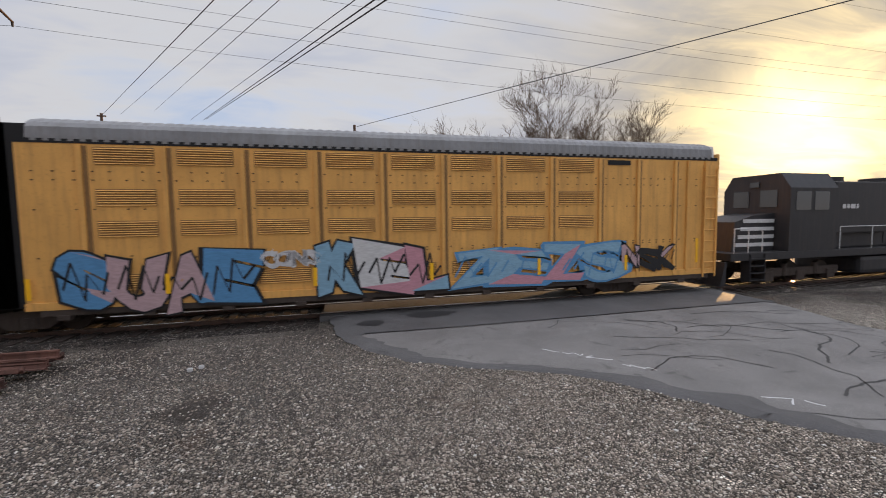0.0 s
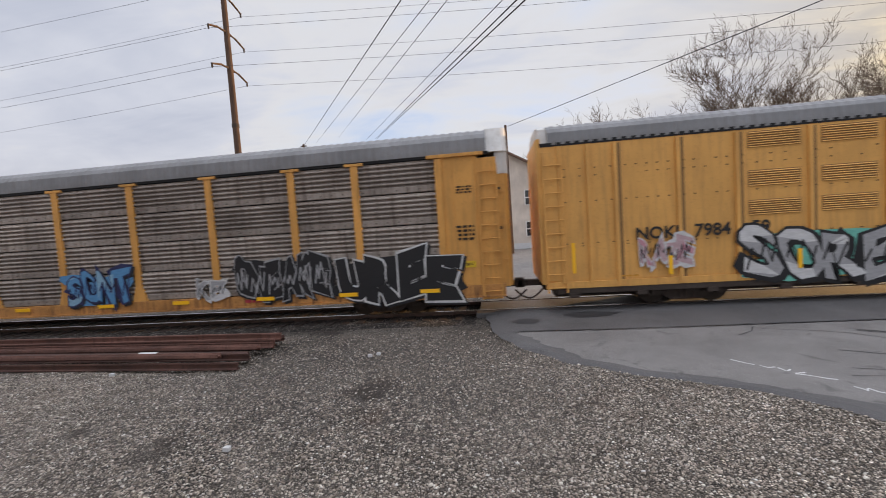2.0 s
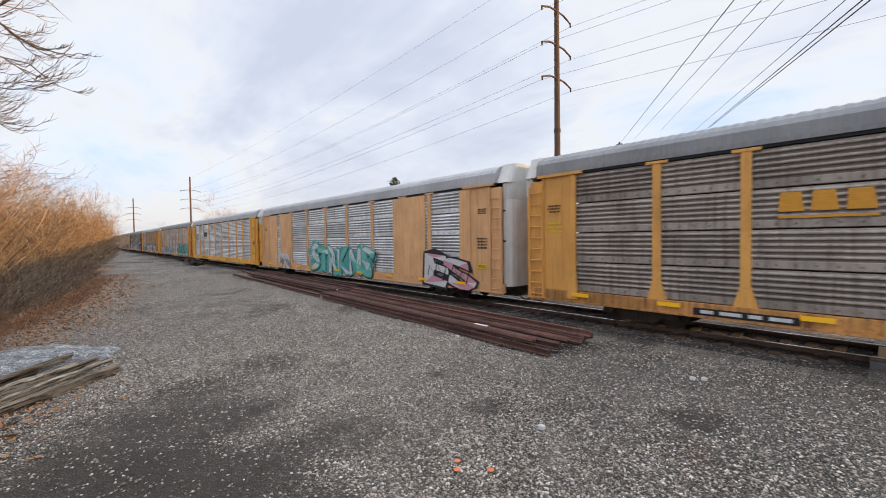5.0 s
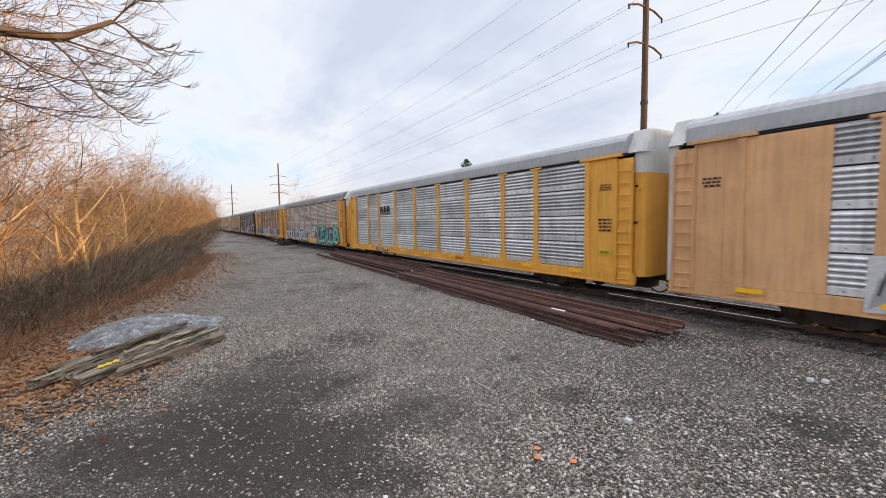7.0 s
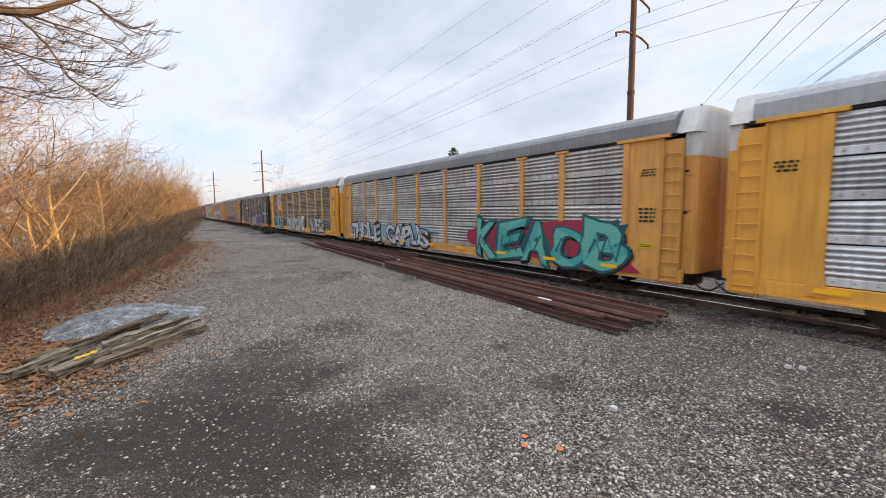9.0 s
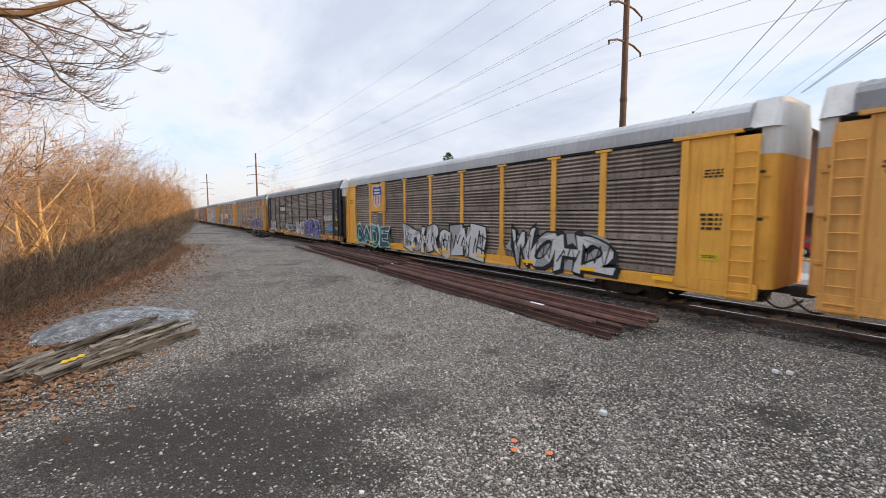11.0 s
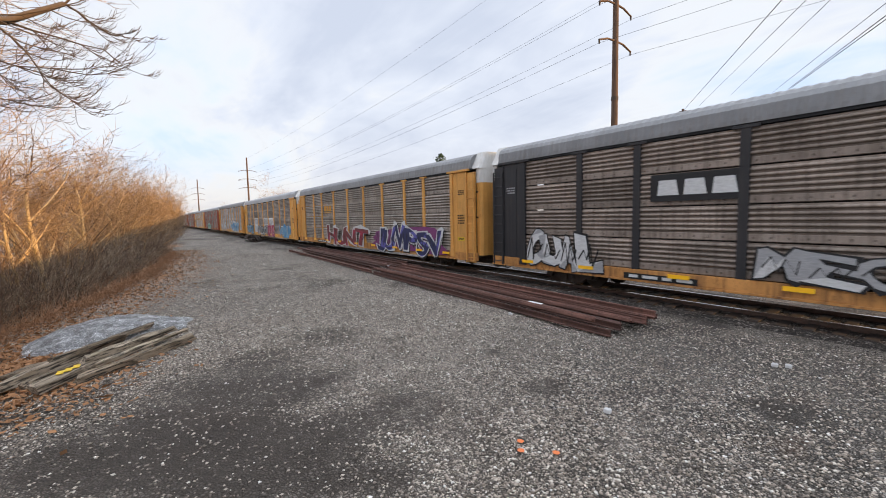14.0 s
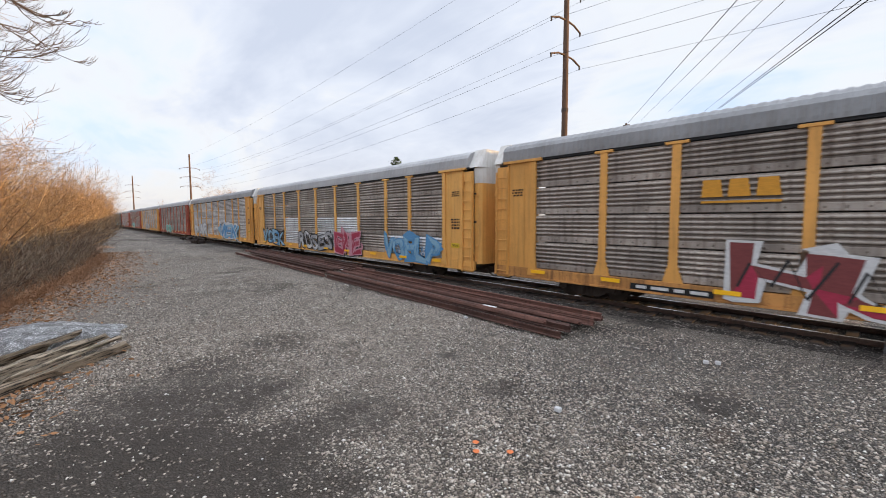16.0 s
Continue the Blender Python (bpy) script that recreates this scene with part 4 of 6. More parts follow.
            if nm == "coupler":
                o.location = (s * (HALF - 0.22), 0, 0)
        part("ladder", ld, car, "", (s * 13.34, -SIDE + 0.0, 0))
        add_truck(car, s * 9.9)
    ink = M["p_silver"] if frame_mat.name == "black_paint" else M["slot"]
    bars(car, 12.6, 2.9, 0.55, 0.5, 4, ink, seed=1, y=Y0 - 0.05)
    bars(car, 12.6, 4.1, 0.5, 0.25, 3, ink, seed=2, y=Y0 - 0.05)
    bars(car, -12.6, 4.0, 0.5, 0.3, 3, ink, seed=3, y=Y0 - 0.05)
    part("warning_plate", shared("warn", lambda: box_mesh("warning_plate", -0.26, 0.26, -0.008, 0, -0.10, 0.10, M["p_sign_yellow"])), car, "yellow warning plate", (12.6, Y0 - 0.042, 1.75))
    bars(car, 12.6, 1.78, 0.4, 0.1, 2, M["slot"], seed=4, y=Y0 - 0.056)
    reflectors(car, [-11.6, -8.9, -5.8, -3.1, 0.2, 3.0, 6.0, 8.8, 11.4], SILL1 - 0.10, 0.60, 0.12, Y0 - 0.122)
    TRAIN.append((car, offset))
    return car


def louver_mesh(w, h, mat):
    def make():
        bm = bmesh.new()
        add_box(bm, -w / 2, w / 2, -0.006, 0.02, 0, h)
        n = 7
        for i in range(n):
            z = h * (i + 0.5) / n
            add_prism(bm, [(-0.034, z - h / n * 0.30), (-0.004, z - h / n * 0.30), (-0.004, z + h / n * 0.12), (-0.012, z + h / n * 0.12)], "x", -w / 2 + 0.02, w / 2 - 0.02)
        me = from_bm("louver", bm, mat)
        # the brown backing puts the shade between the slats into colour
        me.materials.append(M["shade_brown"])
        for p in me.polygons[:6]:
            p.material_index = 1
        return me
    return shared(("louver", round(w, 3), round(h, 3), mat.name), make)


def max_unit(offset, s, label):
    """One half of a two-unit articulated car carrier; s is +1 where the coupler end leads."""
    car = thing("articulated_autorack_unit", label, "railcar", "articulated car carrier units")
    y = M["yellow_a"]
    half, eave, top = 10.68, 5.10, 5.76
    bm = bmesh.new()
    add_box(bm, -half, half, -SIDE - 0.02, -SIDE + 0.06, 1.06, eave - 0.02, 0.012)
    part("side_wall", (bm, y), car, "flat ochre-yellow painted steel side")
    bm = bmesh.new()
    add_box(bm, -half, half, SIDE - 0.06, SIDE, 1.06, eave - 0.02)
    add_box(bm, -half + 0.05, half - 0.05, -SIDE + 0.08, SIDE - 0.08, 0.86, 1.05)
    part("far_wall", (bm, M["galv_dark"]), car, "dark far wall and floor")
    bm = bmesh.new()
    add_box(bm, -half, half, -SIDE - 0.07, -SIDE + 0.05, 0.86, 1.06, 0.01)
    part("side_sill", (bm, y), car)
    bm = bmesh.new()
    add_box(bm, -half + 0.3, half - 0.3, -SIDE - 0.055, -SIDE + 0.2, 0.70, 0.86, 0.01)
    for x in np.arange(-half + 0.8, half - 0.5, 1.9):
        add_box(bm, x - 0.14, x + 0.14, -SIDE - 0.10, -SIDE + 0.1, 0.60, 0.72)
    add_box(bm, -half + 0.4, half - 0.4, -0.4, 0.4, 0.42, 0.86)
    part("underframe", (bm, M["truck"]), car, "dark lower frame")
    part("roof", roof_mesh(half - 0.25, eave, top, "max", M["roof_grey"]), car, "grey ribbed steel roof")
    # near-black strip draws the dark line under the roof
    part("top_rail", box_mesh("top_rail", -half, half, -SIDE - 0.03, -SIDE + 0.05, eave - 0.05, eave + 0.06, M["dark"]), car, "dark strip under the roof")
    posts = [-9.32, -7.44, -5.55, -3.64, -1.76, 0.10, 1.95, 3.83, 5.68, 7.22, 8.79]
    for x in posts:
        x -= 0.0 if s > 0 else (0.2 if x > 8.5 else 0.33)
        part("post", shared("maxpost", lambda: box_mesh("post", -0.055, 0.055, -0.075, 0, 0.90, 5.02, y, 0.008)), car, "", (s * x, -SIDE - 0.02, 0))
        # each post's side shadow is a thin brown box
        part("post_channel", shared("maxshade", lambda: box_mesh("post_channel", -0.06, 0.06, -0.012, 0, 0.95, 5.0, M["shade_brown"])), car, "thin brown strip painted as the shadow beside a post", (s * x + 0.10, -SIDE - 0.018, 0))
    if s < 0:
        posts = [x - 0.33 for x in posts]
    for i, (a, b) in enumerate(zip(posts, posts[1:])):
        if i > 7:
            continue
        w = b - a - 0.52
        for z0, z1 in ((4.54, 4.98), (3.48, 3.92), (2.68, 3.10)):
            part("louver", louver_mesh(w, z1 - z0, y), car, "", (s * (a + b) / 2 + 0.03, -SIDE - 0.02, z0))
        part("louver", louver_mesh(w, 0.42, y), car, "", (s * (a + b) / 2 + 0.03, -SIDE - 0.02, 1.28))
    if s > 0:
        part("vent", box_mesh("vent", -0.45, 0.45, -0.03, 0, 0, 0.16, M["dark"]), car, "dark slotted vent", (s * 6.45, -SIDE - 0.02, 4.82))
    rng = random.Random(3)
    for i, (a, b) in enumerate(zip([-10.6] + posts, posts + [10.6])):
        bm = bmesh.new()
        for z in (4.36, 4.14, 3.40, 2.18, 2.10):
            k = 3 if b - a < 1.4 else 5
            for j in range(k):
                xx = a + 0.25 + (b - a - 0.4) * j / (k - 1)
                if rng.random() < 0.8:
                    add_box(bm, s * xx - 0.022, s * xx + 0.022, -SIDE - 0.034, -SIDE - 0.018, z - 0.016, z + 0.016)
        tagged(part("rivet_line", (bm, M["slot"]), car, "rows of dark rivet holes"), kind="stuff")
    # articulated end and coupler end
    part("bellows", box_mesh("bellows", -0.6, 0.42, -SIDE + 0.16, SIDE - 0.16, 0.9, 5.55, M["dark"], 0.03), car, "black rubber bellows between the units", (-s * (half + 0.18), 0, 0))
    bm = bmesh.new()
    for xx in (9.35, 10.15):
        add_box(bm, s * xx - 0.05, s * xx + 0.05, -SIDE - 0.10, -SIDE, 1.0, eave - 0.06, 0.01)
    add_box(bm, s * 10.72 - 0.06, s * 10.72 + 0.06, -SIDE - 0.02, SIDE, 1.0, eave + 0.2)
    add_box(bm, s * 10.35 - 0.30, s * 10.35 + 0.30, -SIDE - 0.05, -SIDE, 1.1, eave - 0.2, 0.01)
    part("end_door_frame", (bm, y), car)
    bm = bmesh.new()
    pro = [(-SIDE + 0.05, eave - 0.1), (SIDE - 0.05, eave - 0.1), (SIDE - 0.2, top - 0.15), (SIDE * 0.5, top), (-SIDE * 0.5, top), (-SIDE + 0.2, top - 0.15)]
    add_prism(bm, pro, "x", min(s * 10.42, s * 10.70), max(s * 10.42, s * 10.70))
    part("end_cap", (bm, M["white_end"]), car, "pale torn end cap")
    part("ladder", ladder_mesh(y, 0.75, 4.8), car, "", (s * 10.35, -SIDE - 0.03, 0))
    c = part("coupler", coupler_mesh(), car, "", (s * (half - 0.02), 0, 0))
    c.scale = (s, 1, 1)
    add_truck(car, s * 6.6)
    if s > 0:
        add_truck(car, -s * 10.9)
    bars(car, s * 8.3, 1.16, 0.5, 0.08, 1, M["p_mustard"], "dash", "orange stencil dash", 5, Y0 - 0.03)
    for i, x in enumerate((-10.3, -7.25, -3.5, -0.05, 3.6, 6.95)):
        part("reflector", shared("reflv", lambda: box_mesh("reflector", -0.055, 0.055, -0.006, 0, -0.27, 0.27, M["reflector"])), car, "amber reflective strip", (s * x - 0.25, Y0 - 0.13, 1.42))
    part("reflector", shared("reflv2", lambda: box_mesh("reflector", -0.05, 0.05, -0.006, 0, -0.45, 0.45, M["reflector"])), car, "amber reflective strip", (s * 9.85, Y0 - 0.03, 1.75))
    TRAIN.append((car, offset))
    return car


def locomotive(offset):
    """A road engine with its low nose towards the cars behind it."""
    e = thing("locomotive", "black diesel locomotive with white nose stripes", "locomotive")
    k = M["black_paint"]
    bm = bmesh.new()
    add_box(bm, -10.6, 10.6, -1.45, 1.45, 1.25, 1.55, 0.02)
    add_box(bm, -3.4, 3.4, -1.35, 1.35, 0.42, 1.2, 0.18)
    part("frame", (bm, k), e, "black frame with the fuel tank")
    bm = bmesh.new()
    add_prism(bm, [(-9.9, 1.55), (-7.6, 1.55), (-7.6, 3.1), (-8.9, 3.0), (-9.75, 2.75)], "y", -0.85, 0.85)
    part("nose", (bm, k), e)
    bm = bmesh.new()
    add_prism(bm, [(-1.45, 1.55), (1.45, 1.55), (1.45, 4.1), (1.05, 4.72), (-1.05, 4.72), (-1.45, 4.1)], "x", -7.7, -5.1)
    cab = part("cab", (bm, k), e)
    for x0, x1 in ((-7.4, -6.6), (-6.4, -5.6)):
        part("window", box_mesh("window", x0, x1, -1.465, -1.44, 3.2, 3.95, M["glass"], 0.01), cab, "glossy dark cab window")
    for y in (-0.95, 0.25):
        part("window", box_mesh("window", -7.73, -7.69, y, y + 0.7, 3.35, 4.05, M["glass"]), cab, "glossy dark cab window")
    bm = bmesh.new()
    add_box(bm, -5.1, 9.9, -0.95, 0.95, 1.55, 4.35, 0.08)
    add_box(bm, 4.2, 9.6, -1.45, 1.45, 3.6, 4.55, 0.12)
    add_box(bm, -4.8, -1.5, -1.2, 1.2, 2.2, 4.4, 0.06)
    for x in (-3.6, -0.4, 1.2, 2.8, 5.5, 7.2, 8.9):
        add_cyl(bm, (x, 0, 4.3), (x, 0, 4.66), 0.6, 18)
    part("hood", (bm, k), e, "long engine hood with roof fans")
    for i in range(11):
        part("hood_door", shared("hooddoor", lambda: box_mesh("hood_door", -0.42, 0.42, -0.02, 0, 0, 1.7, M["black_paint"], 0.008)), e, "", (-1.0 + i * 0.95, -0.95, 1.7))
    for i in range(4):
        z = 1.75 + 0.32 * i
        part("stripe", box_mesh("stripe", -9.7 + 0.12 * i, -7.72, -0.872, -0.85, z, z + 0.15, M["p_white"]), e, "white nose stripe")
    bars(e, -4.0, 3.35, 1.0, 0.34, 1, M["p_white"], "number", "white road number shown as bars", 9, -1.225)
    for sx in (-9.3, 9.3):
        bm = bmesh.new()
        for j in range(4):
            add_box(bm, sx - 0.35, sx + 0.35, -1.5, -1.1, 0.45 + 0.28 * j, 0.49 + 0.28 * j)
        add_box(bm, sx - 0.38, sx - 0.35, -1.5, -1.1, 0.4, 1.5)
        add_box(bm, sx + 0.35, sx + 0.38, -1.5, -1.1, 0.4, 1.5)
        part("steps", (bm, k), e)
    bm = bmesh.new()
    xs = [-10.4, -9.7, -9.0] + list(np.arange(-4.8, 10.4, 1.9))
    for x in xs:
        add_cyl(bm, (x, -1.4, 1.5), (x, -1.4, 2.5), 0.018, 6)
    add_cyl(bm, (-4.8, -1.4, 2.5), (10.3, -1.4, 2.5), 0.018, 6)
    add_cyl(bm, (-10.4, -1.4, 2.5), (-9.0, -1.4, 2.5), 0.018, 6)
    part("handrail", (bm, M["p_white"]), e, "white painted handrail")
    for tx in (-6.6, 6.6):
        bm = bmesh.new()
        for s in (-1, 1):
            add_box(bm, -2.2, 2.2, s * 1.05 - 0.1, s * 1.05 + 0.1, 0.5, 0.85, 0.04)
            for x in (-1.7, 0, 1.7):
                add_box(bm, x - 0.22, x + 0.22, s * 1.05 - 0.16, s * 1.05 + 0.16, 0.32, 0.72, 0.03)
            for x in (-0.85, 0.85):
                add_cyl(bm, (x, s * 1.12, 0.55), (x, s * 1.12, 1.0), 0.11, 10)
        t = part("truck", (bm, M["truck"]), e, "dark six-wheel truck", (tx, 0, 0))
        for x in (-1.7, 0, 1.7):
            part("wheelset", wheelset(), t, "", (x, 0, RAIL_TOP + 0.45))
    bm = bmesh.new()
    add_prism(bm, [(-10.65, 0.3), (-10.9, 0.25), (-10.7, 1.2), (-10.6, 1.2)], "y", -1.3, 1.3)
    part("plow", (bm, k), e)
    part("headlight", box_mesh("headlight", -7.76, -7.70, -0.2, 0.2, 4.2, 4.42, M["glass"]), e)
    c = part("coupler", coupler_mesh(), e, "", (-10.6, 0, 0))
    c.scale = (-1, 1, 1)
    TRAIN.append((e, offset))


def rack_offset(k):
    return -UNIT - PITCH * (k + 0.5) - 0.2


locomotive(33.2)
unit_a = max_unit(UNIT / 2, 1, "ochre-yellow articulated car carrier unit with blue and pink graffiti")
graffiti(unit_a, "SUAE", -7.65, 0.74, 4.55, 1.42, ["blue", "rose", "rose", "blue"], "black", None, seed=3, bubble=True)
graffiti(unit_a, "KEL", -1.72, 0.78, 3.7, 1.6, ["sky", "white", "pink"], "black", None, seed=8, bubble=True)
graffiti(unit_a, "CONS", -4.37, 1.75, 1.6, 0.48, ["white"], "white", None, seed=4)
graffiti(unit_a, "NSK", 7.67, 1.2, 2.2, 0.8, ["rose", "black", "black"], "black", None, seed=15)
graffiti(unit_a, "ZEZS", 3.5, 0.84, 6.2, 1.25, ["sky", "sky", "pink", "sky"], "blue", None, seed=13)
unit_b = max_unit(-UNIT / 2, -1, "ochre-yellow articulated car carrier unit with silver graffiti")
graffiti(unit_b, "SORBE", -2.78, 0.78, 5.15, 1.4, ["silver"], "black", "mint", seed=21)
graffiti(unit_b, "OENOS", 4.93, 0.95, 4.9, 1.28, ["silver"], "black", "lime", seed=25, bubble=True)
graffiti(unit_b, "COB", 8.9, 1.09, 1.7, 1.05, ["lime", "mustard", "lime"], "black", None, seed=27, bubble=True)
graffiti(unit_b, "RAZE", -7.33, 1.42, 1.45, 0.75, ["rose"], "white", None, seed=29)
for txt, x in (("NOKL", -7.46), ("7984", -6.05), ("59", -4.80)):
    lettering(unit_b, txt, x, 2.2, 0.48, M["p_black"], Y0 - 0.10, "lettering", "black stencilled reporting mark")


def shield(car, x, z, w):
    out = [(x - w * 0.5, z + w * 0.42), (x - w * 0.42, z + w * 0.55), (x, z + w * 0.47), (x + w * 0.42, z + w * 0.55), (x + w * 0.5, z + w * 0.42), (x + w * 0.47, z - w * 0.25), (x + w * 0.25, z - w * 0.47), (x, z - w * 0.58), (x - w * 0.25, z - w * 0.47), (x - w * 0.47, z - w * 0.25)]
    root = flat_part("emblem", out, Y0 - 0.13, M["p_white"], car, "striped red, white and blue shield")
    flat_part("blue_field", [(x - w * 0.46, z + w * 0.05), (x + w * 0.46, z + w * 0.05), (x + w * 0.46, z + w * 0.41), (x + w * 0.38, z + w * 0.50), (x, z + w * 0.43), (x - w * 0.38, z + w * 0.50), (x - w * 0.46, z + w * 0.41)], Y0 - 0.136, M["p_logo_blue"], root)
    for i in range(5):
        xx = x - w * 0.36 + i * w * 0.18
        flat_part("red_stripe", [(xx - w * 0.04, z + w * 0.03), (xx + w * 0.04, z + w * 0.03), (xx + w * 0.04, z - w * (0.50 - abs(i - 2) * 0.10)), (xx - w * 0.04, z - w * (0.50 - abs(i - 2) * 0.10))], Y0 - 0.136, M["p_logo_red"], root)
    for i in range(2):
        flat_part("white_bar", [(x - w * 0.3, z + w * (0.12 + 0.15 * i)), (x + w * 0.3, z + w * (0.12 + 0.15 * i)), (x + w * 0.3, z + w * (0.20 + 0.15 * i)), (x - w * 0.3, z + w * (0.20 + 0.15 * i))], Y0 - 0.142, M["p_white"], root)


def name_bars(car, x, z, w, h, mat, back=None, under=True):
    """A company mark as plain blocks in its colours."""
    if back:
        root = flat_part("emblem", [(x - w * 0.6, z - h * 0.9), (x + w * 0.6, z - h * 0.9), (x + w * 0.6, z + h * 0.9), (x - w * 0.6, z + h * 0.9)], Y0 - 0.02, back, car, "painted company panel")
    else:
        root = car
    for i in range(3):
        xx = x - w / 2 + i * w * 0.35
        flat_part("emblem_block", [(xx, z - h / 2), (xx + w * 0.29, z - h / 2), (xx + w * 0.25, z + h / 2), (xx + w * 0.02, z + h / 2)], Y0 - 0.028, mat, root, "" if back else "plain painted company mark")
    if under:
        flat_part("emblem_line", [(x - w / 2, z - h * 0.85), (x + w / 2, z - h * 0.85), (x + w / 2, z - h * 0.72), (x - w / 2, z - h * 0.72)], Y0 - 0.028, mat, root, "" if back else "plain painted company mark")


def sill_number(car, x, dark=True):
    root = flat_part("number_board", [(x - 1.1, SILL0 + 0.05), (x + 1.1, SILL0 + 0.05), (x + 1.1, SILL1 - 0.12), (x - 1.1, SILL1 - 0.12)], Y0 - 0.07, M["dark"], car, "black board with white marks")
    bars(root, x, SILL0 + 0.15, 2.0, 0.16, 1, M["p_white"], "stencil", "", 7, Y0 - 0.078)


def red_mark(car, x):
    bars(car, x, SILL0 + 0.2, 0.7, 0.18, 1, M["p_logo_red"], "stencil", "red stencilled company mark", 8, Y0 - 0.07)


ya, yb, yc = M["yellow_a"], M["yellow_b"], M["yellow_c"]
c = rack_car(rack_offset(0), yb, M["galv_dark"], M["roof_grey"], "weathered brown-grey car carrier with yellow posts and maroon graffiti", sill_mat=M["sill_rust"])
graffiti(c, "SANEK", -8.96, 0.76, 5.95, 1.58, ["maroon"], "white", None, seed=31)
graffiti(c, "SONT", -0.03, 1.06, 2.5, 1.1, ["blue"], "navy", "blue", seed=32)
graffiti(c, "CNEAKE", 6.6, 0.96, 3.2, 1.3, ["black"], "silver", "black", seed=33, bubble=True)
graffiti(c, "UREE", 10.38, 0.74, 3.8, 1.4, ["black"], "white", "black", seed=34, bubble=True)
graffiti(c, "KB", 4.13, 1.1, 1.1, 0.7, ["silver"], "white", None, seed=35)
name_bars(c, -6.2, 3.85, 1.6, 0.35, M["p_black"])
sill_number(c, -5.6)
red_mark(c, 5.6)
d = rack_car(rack_offset(1), yb, M["galv_dark"], M["roof_grey"], "weathered grey car carrier with yellow posts and black graffiti", sill_mat=M["sill_rust"])
for bx, bz, br in ((-2.45, 1.75, 0.50), (-1.6, 1.9, 0.42), (2.2, 1.95, 0.50), (3.5, 1.55, 0.62), (4.0, 1.1, 0.45)):
    flat_part("paint_cloud", [(bx + br * math.cos(a / 14 * 6.283) * (1 + 0.08 * math.sin(a * 2.3)), bz + br * math.sin(a / 14 * 6.283)) for a in range(14)], Y0 - 0.092, M["p_pink"], d, "soft pink spray-painted cloud")
graffiti(d, "STBKL", 0.75, 0.74, 6.0, 1.55, ["black"], "white", "black", seed=41)
graffiti(d, "MEMS", 5.46, 1.5, 2.4, 0.65, ["white"], "white", None, seed=42)
name_bars(d, -5.7, 3.68, 1.65, 0.45, M["p_mustard"])
sill_number(d, -7.2)
bars(d, -12.6, 3.4, 0.6, 0.4, 3, M["p_sign_yellow"], "warning_plate", "yellow warning plate", 11, Y0 - 0.05)
to = M["tan_orange"]
e = rack_car(rack_offset(2), to, M["galv_light"], M["roof_pale"], "tan-orange car carrier with bright ribbed screens and teal graffiti", flare=False, end_mat=M["white_end"])
for a, b in ((6.35, 8.95), (-11.85, -10.1), (-9.2, -7.3), (11.3, 12.0)):
    part("blank_panel", box_mesh("blank_panel", a, b, Y0 - 0.05, Y0 + 0.02, SILL1, EAVE - 0.1, to, 0.01), e, "flat tan-orange panel")
graffiti(e, "STRKNS", 0.43, 0.74, 7.9, 1.7, ["white", "mint"], "teal", "teal", seed=51)
graffiti(e, "MO", -8.4, 0.8, 2.0, 1.25, ["white"], "white", None, seed=53, bubble=True)
graffiti(e, "ES", 10.55, 0.74, 3.0, 1.5, ["white", "pink"], "black", None, seed=52)
f = rack_car(rack_offset(3), yc, M["galv_light"], M["roof_pale"], "clean silver car carrier with bright yellow frame")
name_bars(f, -6.0, 3.85, 1.7, 0.42, M["p_black"], None, True)
sill_number(f, -6.6)
red_mark(f, 3.6)
g = rack_car(rack_offset(4), yb, M["galv_mid"], M["roof_grey"], "silver-grey car carrier with mint and crimson graffiti", flare=False)
graffiti(g, "KEAOB", 8.09, 0.74, 7.8, 1.75, ["mint", "teal"], "green", "crimson", seed=61)
graffiti(g, "THOLE GAPUS", -5.9, 0.74, 11.6, 1.3, ["white"], "black", "sky", seed=62)
h = rack_car(rack_offset(5), yc, M["galv_brown"], M["roof_pale"], "brown weathered car carrier with yellow posts and a shield emblem", flare=True)
part("emblem_panel", box_mesh("emblem_panel", -8.9, -6.85, Y0 - 0.10, Y0, 3.13, EAVE - 0.1, yc, 0.01), h, "yellow panel behind the shield")
shield(h, -7.89, 4.15, 1.38)
graffiti(h, "OADE", -8.98, 0.74, 5.2, 1.45, ["green"], "white", "green", seed=71)
graffiti(h, "EDHR", -2.31, 0.8, 3.9, 1.4, ["white"], "black", None, seed=72, bubble=True)
graffiti(h, "GIVE", 1.44, 0.74, 3.6, 1.6, ["white"], "black", None, seed=73, bubble=True)
graffiti(h, "WOH2", 7.4, 0.8, 4.8, 1.4, ["white"], "black", "silver", seed=74)
bk = M["black_paint"]
i = rack_car(rack_offset(6), bk, M["galv_brown"], M["roof_grey"], "brown-grey car carrier with black ends and violet graffiti", sill_mat=M["sill_rust"], flare=False)
name_bars(i, -5.45, 3.6, 2.1, 0.44, M["p_white"], M["p_black"], False)
graffiti(i, "EAR2", 6.2, 0.74, 4.3, 1.6, ["violet"], "white", "violet", seed=81, bubble=True)
graffiti(i, "CUAL", -10.02, 0.8, 3.2, 1.35, ["white"], "black", None, seed=82, bubble=True)
graffiti(i, "MEOK", -2.1, 1.15, 3.6, 0.85, ["silver"], "black", None, seed=83)
graffiti(i, "SNO", 1.97, 0.95, 3.1, 1.2, ["silver"], "white", None, seed=84, bubble=True)
graffiti(i, "RNUX", 10.75, 2.40, 2.1, 0.42, ["white"], "white", None, seed=85)
sill_number(i, -6.4)
red_mark(i, 4.6)
